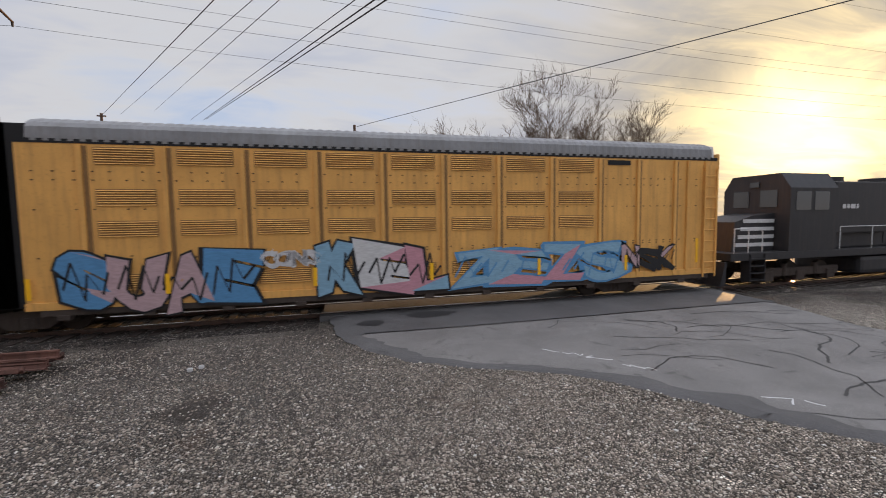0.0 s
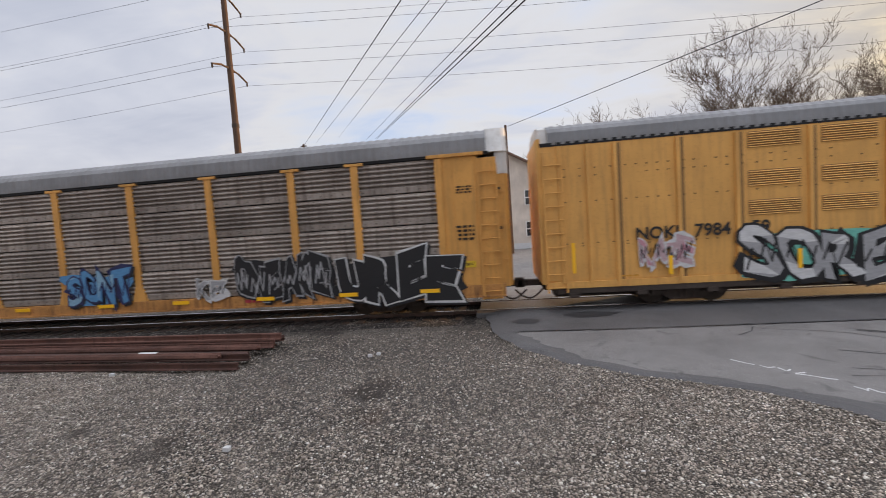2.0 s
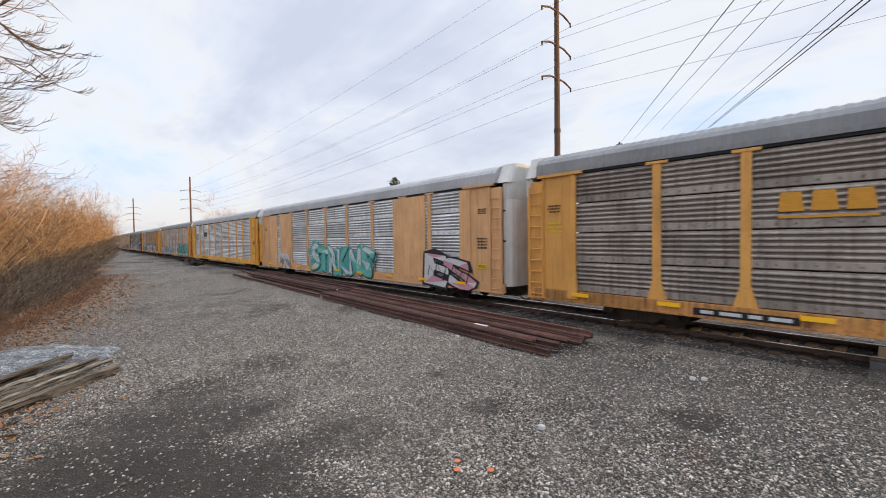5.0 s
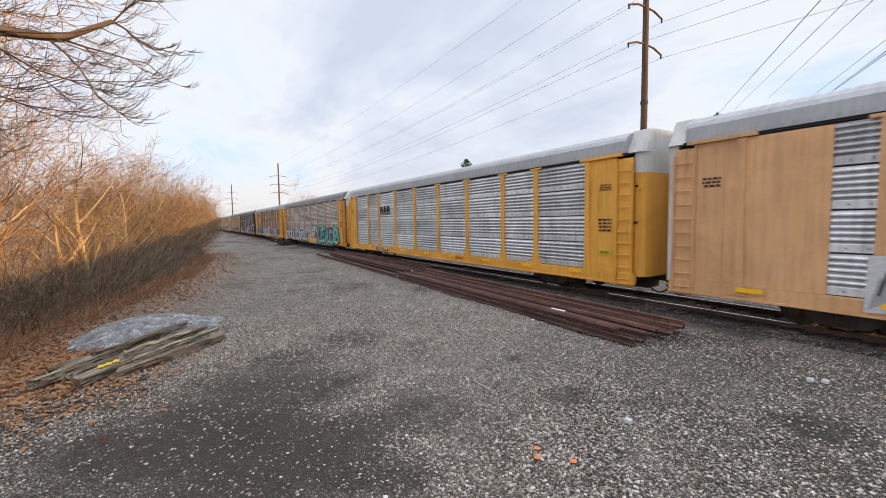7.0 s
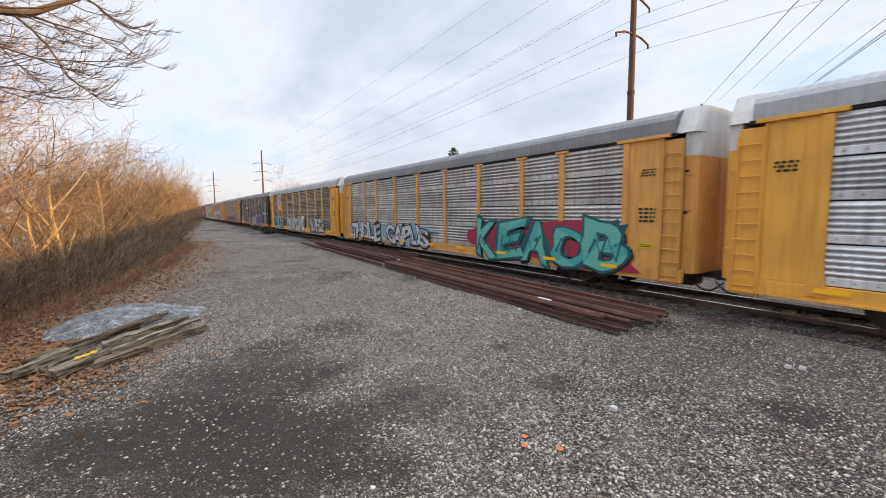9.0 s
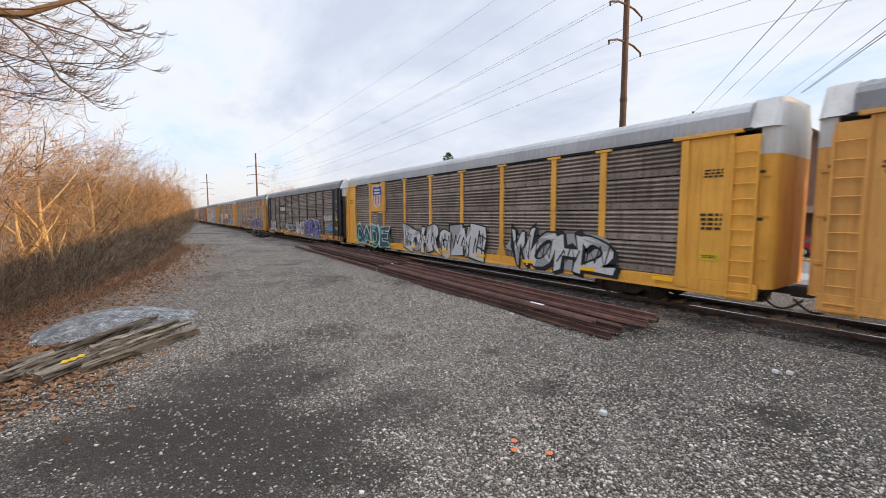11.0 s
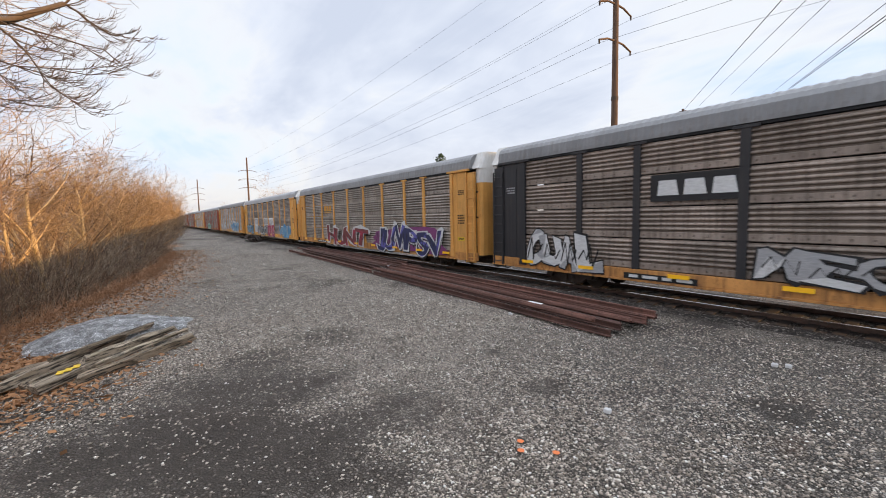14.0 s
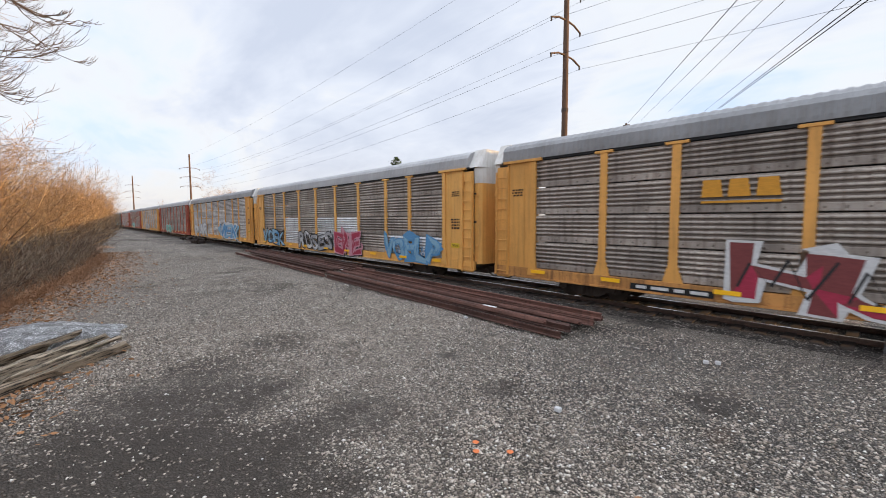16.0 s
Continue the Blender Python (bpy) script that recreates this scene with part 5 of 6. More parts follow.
flat_part("paint_block", [(10.4, 1.47), (11.75, 1.50), (11.78, 1.92), (10.42, 1.90)], Y0 - 0.05, M["p_blue"], i, "faded blue painted-over block")
for zz, hh, mt in ((3.22, 0.19, "p_white"), (2.5, 0.10, "p_sign_yellow")):
    flat_part("placard", [(12.5, zz - hh), (13.0, zz - hh), (13.0, zz + hh), (12.5, zz + hh)], Y0 - 0.056, M[mt], i, "small notice plate on the black end")
flat_part("placard_face", [(12.53, 3.06), (12.97, 3.06), (12.97, 3.38), (12.53, 3.38)], Y0 - 0.062, M["p_black"], i, "black face of a notice plate")
j = rack_car(rack_offset(7), yb, M["galv_dark"], M["roof_grey"], "weathered grey car carrier with yellow posts and navy graffiti", sill_mat=M["sill_rust"], flare=True)
name_bars(j, -5.66, 3.70, 1.7, 0.45, M["p_mustard"])
graffiti(j, "HUNT", -1.9, 0.76, 7.6, 1.4, ["maroon"], "white", None, seed=91)
graffiti(j, "JUVPSV", 7.26, 0.76, 7.6, 1.5, ["navy"], "white", "plum", seed=92)
sill_number(j, -7.2)
red_mark(j, 3.4)
kk = rack_car(rack_offset(8), M["yellow_a"], M["galv_dark"], M["roof_pale"], "faded car carrier with pale patched screens and pink graffiti", flare=False,
              light_rows={(2, 0), (2, 1), (4, 0), (4, 1), (5, 1), (5, 0), (8, 0), (7, 0), (0, 0)}, light_mat=M["galv_light"])
graffiti(kk, "VOEK", -9.5, 0.85, 4.8, 1.15, ["sky"], "black", None, seed=101)
graffiti(kk, "ROSES", -1.54, 0.85, 5.3, 1.15, ["silver"], "black", None, seed=102)
graffiti(kk, "ERE", 3.04, 0.77, 3.1, 1.35, ["crimson"], "pink", "pink", seed=103)
graffiti(kk, "VOELP", 9.34, 0.85, 4.5, 1.25, ["sky"], "blue", None, seed=104)
l = rack_car(rack_offset(9), yb, M["galv_mid"], M["roof_grey"], "grey-brown car carrier with white and blue graffiti", flare=False)
graffiti(l, "PAR", -7.16, 0.8, 7.4, 1.6, ["white"], "silver", None, seed=111)
graffiti(l, "VEK", 5.6, 0.85, 7.4, 1.5, ["blue"], "white", "sky", seed=112)
rb = M["red_brown"]
for n in range(10, 17):
    frame_m = rb if n in (10, 12, 13) else (yb if n in (11, 15) else bk)
    rack_car(rack_offset(n), frame_m, M["galv_mid"] if n % 2 else M["galv_dark"], M["roof_pale"] if n % 3 else M["roof_grey"],
             {rb: "grey car carrier with red-brown frame and ends", yb: "grey car carrier with yellow frame and ends", bk: "grey car carrier with black frame and ends"}[frame_m], flare=False)
    graffiti(TRAIN[-1][0], "SOWN" if n % 2 else "GREN", -3.0, 0.8, 6.0, 1.3, ["silver"] if n % 2 else ["mint"], "white", None, seed=120 + n)

# ---- poles and wires ----


def tubes(name, segs, mat, sides=4):
    """Joined tapered tubes from rows of start, end and two radii."""
    s = np.array(segs, float).reshape(-1, 8)
    a, b, r0, r1 = s[:, 0:3], s[:, 3:6], s[:, 6], s[:, 7]
    d = b - a
    ln = np.linalg.norm(d, axis=1, keepdims=True)
    d = d / np.maximum(ln, 1e-6)
    ref = np.where(np.abs(d[:, 2:3]) > 0.9, np.array([[1.0, 0, 0]]), np.array([[0, 0, 1.0]]))
    u = np.cross(d, ref)
    u /= np.maximum(np.linalg.norm(u, axis=1, keepdims=True), 1e-6)
    w = np.cross(d, u)
    n = len(s)
    ang = np.arange(sides) * 2 * math.pi / sides
    ring = u[:, None, :] * np.cos(ang)[None, :, None] + w[:, None, :] * np.sin(ang)[None, :, None]
    lo = a[:, None, :] + ring * r0[:, None, None]
    hi = b[:, None, :] + ring * r1[:, None, None]
    verts = np.concatenate([lo, hi], 1).reshape(-1, 3)
    k = np.arange(sides)
    quad = np.stack([k, (k + 1) % sides, sides + (k + 1) % sides, sides + k], 1)
    faces = (np.arange(n)[:, None, None] * 2 * sides + quad[None]).reshape(-1, 4)
    me = bpy.data.meshes.new(name)
    me.vertices.add(len(verts))
    me.vertices.foreach_set("co", verts.astype(np.float32).ravel())
    me.loops.add(faces.size)
    me.loops.foreach_set("vertex_index", faces.astype(np.int32).ravel())
    me.polygons.add(len(faces))
    me.polygons.foreach_set("loop_start", (np.arange(len(faces)) * 4).astype(np.int32))
    me.update(calc_edges=True)
    me.materials.append(mat)
    me.shade_smooth()
    return me


ARMS = (14.75, 17.2, 19.7)


def line_pole(x, y, height, label, arms=ARMS, span=1.9, thick=0.24):
    p = thing("utility_pole", label, "utility pole", "transmission poles beside the track", (x, y, 0))
    bm = bmesh.new()
    add_cyl(bm, (0, 0, -0.5), (0, 0, height), thick, 14, thick * 0.62)
    part("shaft", (bm, M["pole"]), p)
    part("band", shared(("band", thick), lambda: from_bm("band", cyl_bm((0, 0, -0.12), (0, 0, 0.12), thick * 0.95, 14), M["truck"])), p, "dark steel band", (0, 0, arms[0] - 3.9))
    for z in arms:
        segs = []
        for s in (-1, 1):
            q = [(0, 0, z), (0, s * span * 0.5, z - 0.05), (0, s * span, z - 0.33)]
            for a, b in zip(q, q[1:]):
                segs.append((*a, *b, 0.075, 0.06))
        arm = part("crossarm", tubes("crossarm", segs, M["pole"], 6), p)
        for s in (-1, 1):
            bm = bmesh.new()
            add_cyl(bm, (0, s * span, z - 0.30), (0, s * span, z - 0.60), 0.07, 8, 0.05)
            part("insulator", (bm, M["truck"]), arm)
    return p


def cyl_bm(a, b, r, seg):
    bm = bmesh.new()
    add_cyl(bm, a, b, r, seg)
    return bm


POLE_LINE = [(-16.7, 27.0), (-132.2, 24.5), (-211.0, 18.6), (-300.0, 11.4)]
for n, (x, y) in enumerate(POLE_LINE):
    line_pole(x, y, 24.0 if n == 0 else 21.0, "tall brown timber transmission pole with three curved crossarms", ARMS if n == 0 else (12.3, 14.8, 17.3), 1.9 if n == 0 else 2.4, 0.26 if n == 0 else 0.30)


def wire(name, a, b, sag, r, label, n=24):
    a, b = Vector(a), Vector(b)
    pts = [a.lerp(b, i / n) - Vector((0, 0, sag * 4 * (i / n) * (1 - i / n))) for i in range(n + 1)]
    d = (b - a).normalized()
    u = d.cross(Vector((0, 0, 1))).normalized()
    w = u.cross(d)
    verts = [p + u * (r * math.cos(k * 1.5708)) + w * (r * math.sin(k * 1.5708)) for p in pts for k in range(4)]
    faces = [(4 * i + k, 4 * i + (k + 1) % 4, 4 * i + 4 + (k + 1) % 4, 4 * i + 4 + k) for i in range(n) for k in range(4)]
    me = mesh_of(name, verts, faces, M["wire"])
    return tagged(new(name, me), label, "cable", "overhead wires")


PX, PY = POLE_LINE[0]
for z in ARMS:
    for s in (-1, 1):
        z0 = z - 0.55
        wire("power_line", (PX, PY + s * 1.9, z0), (-132.2, 24.5 + s * 2.4, z0 - 2.4), 1.8, 0.010, "thin dark overhead power line")
        wire("power_line", (PX, PY + s * 1.9, z0), (95, 31.0 + s * 1.9, z0 + 0.5), 1.6, 0.010, "thin dark overhead power line")
wire("power_line", (PX, PY, 23.6), (-132.2, 24.5, 20.8), 1.2, 0.010, "thin dark overhead ground wire")
wire("power_line", (PX, PY, 23.6), (95, 31.0, 24.0), 1.0, 0.010, "thin dark overhead ground wire")
for (xa, za), (xb, zb), r in (((-20.16, 13.07), (-1.35, 8.31), 0.016), ((-18.65, 13.25), (-0.56, 8.34), 0.012), ((-15.94, 13.64), (-0.14, 8.28), 0.012), ((-12.82, 13.03), (1.16, 8.12), 0.014), ((-11.71, 13.06), (1.41, 8.02), 0.022), ((-11.51, 13.1), (1.54, 7.95), 0.022)):
    # run on past the near end, over the lot
    dx, dz = xb - xa, zb - za
    wire("service_cable", (xa - dx * 0.0, 45, za), (xb + dx * 0.55, 10 - 35 * 0.55, zb + dz * 0.55), 0.0, r, "dark overhead service cable across the track")
wire("service_cable", (2.4, 35, 10.8), (17.1, 10, 9.97), 0.0, 0.02, "dark overhead cable across the track")
wire("service_cable", (17.1, 10, 9.97), (26.0, -5.8, 9.6), 0.1, 0.02, "dark overhead cable across the track")
far_end = thing("utility_pole", "short timber street pole holding a cable", "utility pole", "", (26.0, -5.8, 0))
bm = bmesh.new()
add_cyl(bm, (0, 0, -0.5), (0, 0, 9.9), 0.15, 10, 0.10)
part("shaft", (bm, M["pole"]), far_end)
small = thing("utility_pole", "short timber street pole with one crossarm", "utility pole", "", (-20.2, 45, 0))
bm = bmesh.new()
add_cyl(bm, (0, 0, -0.5), (0, 0, 13.25), 0.17, 10, 0.11)
part("shaft", (bm, M["pole"]), small)
part("crossarm", box_mesh("crossarm", -0.35, 0.35, -0.06, 0.06, 12.95, 13.07, M["pole"], 0.01), small)
small2 = thing("utility_pole", "short timber street pole beside the road", "utility pole", "", (2.2, 35, 0))
bm = bmesh.new()
add_cyl(bm, (0, 0, -0.5), (0, 0, 10.9), 0.16, 10, 0.11)
part("shaft", (bm, M["pole"]), small2)

# ---- beyond the track: two houses, parked cars, a barrier ----


def house(x, y, w, d, eave, ridge, wall, label, storeys):
    h = thing("house", label, "house", "", (x, y, 0))
    bm = bmesh.new()
    add_prism(bm, [(-w / 2, 0), (w / 2, 0), (w / 2, eave), (0, ridge), (-w / 2, eave)], "y", 0, d)
    part("wall", (bm, wall), h, "clapboard wall")
    bm = bmesh.new()
    for s in (-1, 1):
        add_prism(bm, [(0, ridge + 0.02), (0, ridge + 0.22), (s * (w / 2 + 0.5), eave - 0.12), (s * (w / 2 + 0.5), eave - 0.32)], "y", -0.5, d + 0.5)
    part("roof", (bm, M["shingle"]), h, "brown shingle roof")
    n = max(2, int(w / 2.6))
    for f in range(storeys):
        for i in range(n):
            cx, z = -w / 2 + w * (i + 0.5) / n, 1.3 + f * 3.0
            win = part("window", box_mesh("window", cx - 0.55, cx + 0.55, -0.06, 0.02, z, z + 1.5, M["trim_white"], 0.01), h, "white-framed sash window")
            for q in (0, 1):
                part("pane", box_mesh("pane", cx - 0.45, cx + 0.45, -0.075, -0.055, z + 0.08 + q * 0.72, z + 0.70 + q * 0.72, M["glass"]), win)
    part("foundation", box_mesh("foundation", -w / 2 - 0.03, w / 2 + 0.03, -0.04, d, -0.2, 0.7, M["concrete"]), h)
    return h


house(1.2, 40.0, 9.5, 9.0, 7.4, 10.0, M["house_cream"], "cream clapboard house behind the railway", 2)
brown = house(-10.5, 44.0, 6.5, 8.0, 7.0, 9.6, M["house_brown"], "brown shingled house with a porch behind the railway", 2)
bm = bmesh.new()
add_prism(bm, [(-2.0, 2.9), (0.1, 3.5), (0.1, 3.6), (-2.1, 3.0)], "x", -3.3, 3.3)
porch = part("porch_roof", (bm, M["shingle"]), brown)
for x in (-3.1, -1.0, 1.0, 3.1):
    part("porch_post", box_mesh("porch_post", x - 0.07, x + 0.07, -1.95, -1.81, 0, 2.95, M["trim_white"]), porch)


def parked_car(x, y, turn, mat, label, tall):
    c = thing("parked_car", label, "car", "parked cars beyond the track", (x, y, 0.02))
    c.rotation_euler = (0, 0, turn)
    bm = bmesh.new()
    r = 1.75 if tall else 1.45
    add_prism(bm, [(-2.2, 0.35), (2.2, 0.35), (2.25, 0.75), (1.3, 0.92), (0.75, r), (-1.1, r), (-1.75 if not tall else -2.1, 0.98), (-2.2, 0.9)], "y", -0.85, 0.85)
    bmesh.ops.bevel(bm, geom=list(bm.edges), offset=0.07, segments=2, affect="EDGES")
    body = part("body", (bm, mat), c)
    bm = bmesh.new()
    add_prism(bm, [(1.12, 0.97), (0.70, r - 0.10), (-1.05, r - 0.10), (-1.5, 0.97)], "y", -0.865, 0.865)
    part("side_windows", (bm, M["glass"]), body, "dark glass")
    for sx in (-1.35, 1.35):
        for sy in (-0.78, 0.78):
            w = part("wheel", shared("tyre", lambda: from_bm("wheel", cyl_bm((0, -0.11, 0), (0, 0.11, 0), 0.33, 20), M["tyre"])), c, "", (sx, sy, 0.33))
            part("hubcap", shared("hub", lambda: from_bm("hubcap", cyl_bm((0, -0.125, 0), (0, 0.125, 0), 0.19, 14), M["rail_head"])), w)
    for sy in (-0.6, 0.6):
        part("headlight", box_mesh("headlight", 2.20, 2.27, sy - 0.15, sy + 0.15, 0.62, 0.74, M["trim_white"]), body)


parked_car(-7.2, 36.5, 0.05, M["car_red"], "dark red sedan parked before the houses", False)
parked_car(-12.6, 34.0, 1.2, M["car_dark"], "dark sport utility car parked before the houses", True)
bm = bmesh.new()
add_prism(bm, [(-0.32, 0), (0.32, 0), (0.30, 0.2), (0.12, 0.45), (0.10, 0.95), (-0.10, 0.95), (-0.12, 0.45), (-0.30, 0.2)], "x", -11.0, -4.5)
bar = thing("road_barrier", "white concrete road barrier with an orange top strip", "barrier", "", (0, 22.0, 0))
part("block", (bm, M["concrete"]), bar)
part("strip", box_mesh("strip", -11.0, -4.5, -0.11, 0.11, 0.95, 1.03, M["p_mustard"], 0.01), bar, "orange strip")

# ---- trees and brush ----


def grow(rng, height, spread=0.55, levels=6, lean=(0, 0), first=0.28, base_r=None, twigs=3, drop=0.0, density=1.0, least=0.006):
    """Segments of a bare tree: trunk, limbs and fine twigs, each with its own bend."""
    segs = []
    base_r = base_r or height * 0.016

    def limb(p, d, length, r, level):
        n = 4 if level < 2 else 3
        q = Vector(p)
        d = Vector(d)
        joints = []
        for i in range(n):
            d = (d + Vector((rng.uniform(-1, 1), rng.uniform(-1, 1), rng.uniform(-0.6, 0.9))) * (0.10 + 0.025 * level) + Vector((0, 0, 0.07 - drop * level * 0.05))).normalized()
            e = q + d * (length / n)
            ra, rb = r * (1 - 0.55 * i / n), r * (1 - 0.55 * (i + 1) / n)
            segs.append((*q, *e, ra, rb))
            joints.append((e, d.copy(), rb, (i + 1) / n))
            q = e
        if level >= levels:
            return
        for e, dd, rb, u in joints:
            if level == 0 and u < first:
                continue
            k = (rng.randint(1, 2) if level < 2 else rng.randint(1, twigs))
            for _ in range(k):
                if rng.random() > density:
                    continue
                a = rng.uniform(0, 6.283)
                side = Vector((math.cos(a), math.sin(a), 0))
                side = (side - dd * side.dot(dd)).normalized()
                nd = (dd * (1 - spread) + side * spread * rng.uniform(0.7, 1.25)).normalized()
                limb(e, nd, length * rng.uniform(0.48, 0.72), max(rb * rng.uniform(0.42, 0.66), least), level + 1)

    limb((0, 0, -0.2), (lean[0], lean[1], 1), height * 0.55, base_r, 0)
    return segs


def tree_parts(segs, name, label, mat, at, category="tree", group=""):
    s = np.array(segs)
    big = s[:, 6] > (0.036 if mat is M["bark_sunlit"] else 0.05)
    e = thing(name, label, category, group, at)
    if big.any():
        part("trunk", tubes("trunk", s[big], M["trunk_sunlit"] if mat is M["bark_sunlit"] else mat, 6), e)
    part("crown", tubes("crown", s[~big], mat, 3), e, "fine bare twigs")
    return e


rt = random.Random(11)
# bare trees beyond the track
for x, y, hgt, dens in ((9.0, 46, 13.5, 0.75), (16.5, 45, 17.0, 0.8), (22.0, 48, 19.5, 0.85), (29.0, 45, 22.5, 0.95), (36.0, 45, 22.0, 0.95), (12.5, 50, 15.5, 0.7), (40.5, 52, 19.0, 0.8), (25.5, 46, 19.0, 0.9), (32.5, 46, 21.5, 0.9)):
    sg = grow(rt, hgt * 0.79, 0.46, 5, (rt.uniform(-0.08, 0.08), 0), 0.2, hgt * 0.011, 3, -0.25, dens * 0.86, 0.015)
    tree_parts(sg, "bare_tree", "tall leafless tree behind the railway", M["bark"], (x * 0.98, y, 0), group="bare trees beyond the track")


def conifer(x, y, h, r, seed):
    rng = random.Random(seed)
    e = thing("pine_tree", "dark green pine rising behind the train", "tree", "far pines", (x, y, 0))
    bm = bmesh.new()
    add_cyl(bm, (0, 0, 0), (0, 0, h * 0.95), h * 0.015, 8, 0.05)
    part("trunk", (bm, M["bark"]), e)
    verts, faces = [], []
    for k in range(900):
        u = rng.random()
        z = h * (0.62 + 0.38 * u)
        a, rr = rng.uniform(0, 6.283), r * (1 - u * 0.75) * math.sqrt(rng.random()) * (1 + 0.4 * math.sin(5 * u * 6 + seed))
        c = Vector((rr * math.cos(a), rr * math.sin(a), z))
        w = rng.uniform(0.25, 0.6)
        v = [c + Vector((rng.uniform(-w, w), rng.uniform(-w, w), rng.uniform(-w, w) * 0.6)) for _ in range(3)]
        j = len(verts)
        verts += v
        faces.append((j, j + 1, j + 2))
    part("crown", mesh_of("crown", verts, faces, M["pine"]), e, "tufts of dark needles")


conifer(-86.6, 62.0, 18.6, 3.0, 1)
conifer(-150.0, 63.0, 16.0, 2.6, 2)
conifer(-153.0, 65.0, 15.2, 2.2, 5)
for x, y, hgt in ((-152, 36.5, 15.8), (-320, 45, 14), (-330, 16, 12)):
    sg = grow(rt, hgt, 0.5, 5, (0, 0), 0.15, hgt * 0.014, 3, 0, 0.95)
    tree_parts(sg, "bare_tree", "far leafless tree beside the railway", M["bark_sunlit"], (x, y, 0), group="far bare trees")

def edge_y(x):
    """Where the wood begins beside the lot."""
    pts = [(-8.0, -6.6), (-13.8, -4.4), (-16.0, -3.6), (-19.0, -2.6), (-27.0, -0.8), (-39.0, 0.5), (-124.0, 7.6), (-240.0, 13.5), (-420, 23)]
    for (xa, ya), (xb, yb) in zip(pts, pts[1:]):
        if xb <= x <= xa:
            return ya + (yb - ya) * (x - xa) / (xb - xa)
    return -6.5


# the wood beside the lot: a few grown forms, repeated at other turns
forms = []
for k in range(5):
    sg = grow(rt, 10.0, 0.50, 4, (rt.uniform(-0.2, 0.2), rt.uniform(-0.1, 0.25)), 0.12, 0.14, 2, 0.1, 0.97, 0.0095)
    forms.append(tree_parts(sg, "woodland_tree", "leafless tree of the wood, bark coloured sunlit gold", M["bark_sunlit"], (0, -400 - 20 * k, 0), group="wood beside the lot"))
spots = []
for x in np.arange(-14.0, -130, -2.0):
    for row in range(2):
        spots.append((x + rt.uniform(-1.2, 1.2), edge_y(x) - 3.0 - 3.4 * row + rt.uniform(-1, 1)))
for x in np.arange(-132.0, -330, -5.0):
    spots.append((x, edge_y(x) - 5 - 10 * rt.random()))
for n, (x, y) in enumerate(spots):
    s = rt.uniform(0.62, 1.15) * (1.0 if x > -19 else 0.80)
    m = Matrix.Translation((x, y, -0.25)) @ Matrix.Rotation(rt.uniform(0, 6.28), 4, "Z")
    o = forms[n % 5] if n < 5 else copy_thing(forms[n % 5], m)
    if n < 5:
        o.matrix_basis = m
    o.scale = (s, s, s)
# two larger trees at the near end of the wood, one reaching over the lot
for x, y, hgt, lean in ((-13.5, -8.5, 17.0, (0.03, 0.05)), (-17.5, -8.0, 15.0, (-0.1, 0.05)), (-10.5, -10.0, 16.0, (0.0, 0.1))):
    sg = grow(rt, hgt, 0.5, 5, lean, 0.3, hgt * 0.012, 3, 0.2, 0.95, 0.009)
    tree_parts(sg, "woodland_tree", "large leafless tree at the edge of the lot", M["bark_sunlit"], (x, y, -0.2), group="wood beside the lot")
over = random.Random(23)
segs = [(-10.4, -7.0, -0.3, -10.2, -6.6, 4.9, 0.24, 0.19), (-10.2, -6.6, 4.9, -10.3, -5.2, 6.1, 0.19, 0.13), (-10.3, -5.2, 6.1, -10.5, -3.0, 6.45, 0.13, 0.10), (-10.5, -3.0, 6.45, -10.8, -2.0, 6.6, 0.10, 0.075), (-10.8, -2.0, 6.6, -11.0, -1.2, 7.2, 0.07, 0.045),
        (-10.2, -6.6, 4.9, -10.6, -4.6, 8.4, 0.15, 0.09), (-10.6, -4.6, 8.4, -11.0, -2.6, 9.6, 0.09, 0.05)]


def spray(p, d, length, r, level):
    q, d = Vector(p), Vector(d)
    for k in range(4):
        d = (d + Vector((over.uniform(-1, 1), over.uniform(-1, 1), over.uniform(-1, 0.8))) * 0.26 + Vector((0, 0.05, 0.10 * (level - 1) + 0.05 * k))).normalized()
        e2 = q + d * length / 4
        segs.append((*q, *e2, r * (1 - 0.15 * k), r * (1 - 0.15 * (k + 1))))
        if level < 4:
            for _ in range(over.randint(0, 2) if level > 1 else over.randint(1, 2)):
                spray(e2, (d + Vector((over.uniform(-1, 1), over.uniform(-0.6, 1), over.uniform(-1, 0.5))) * 0.75).normalized(), length * over.uniform(0.4, 0.65), max(0.0055, r * 0.52), level + 1)
        q = e2


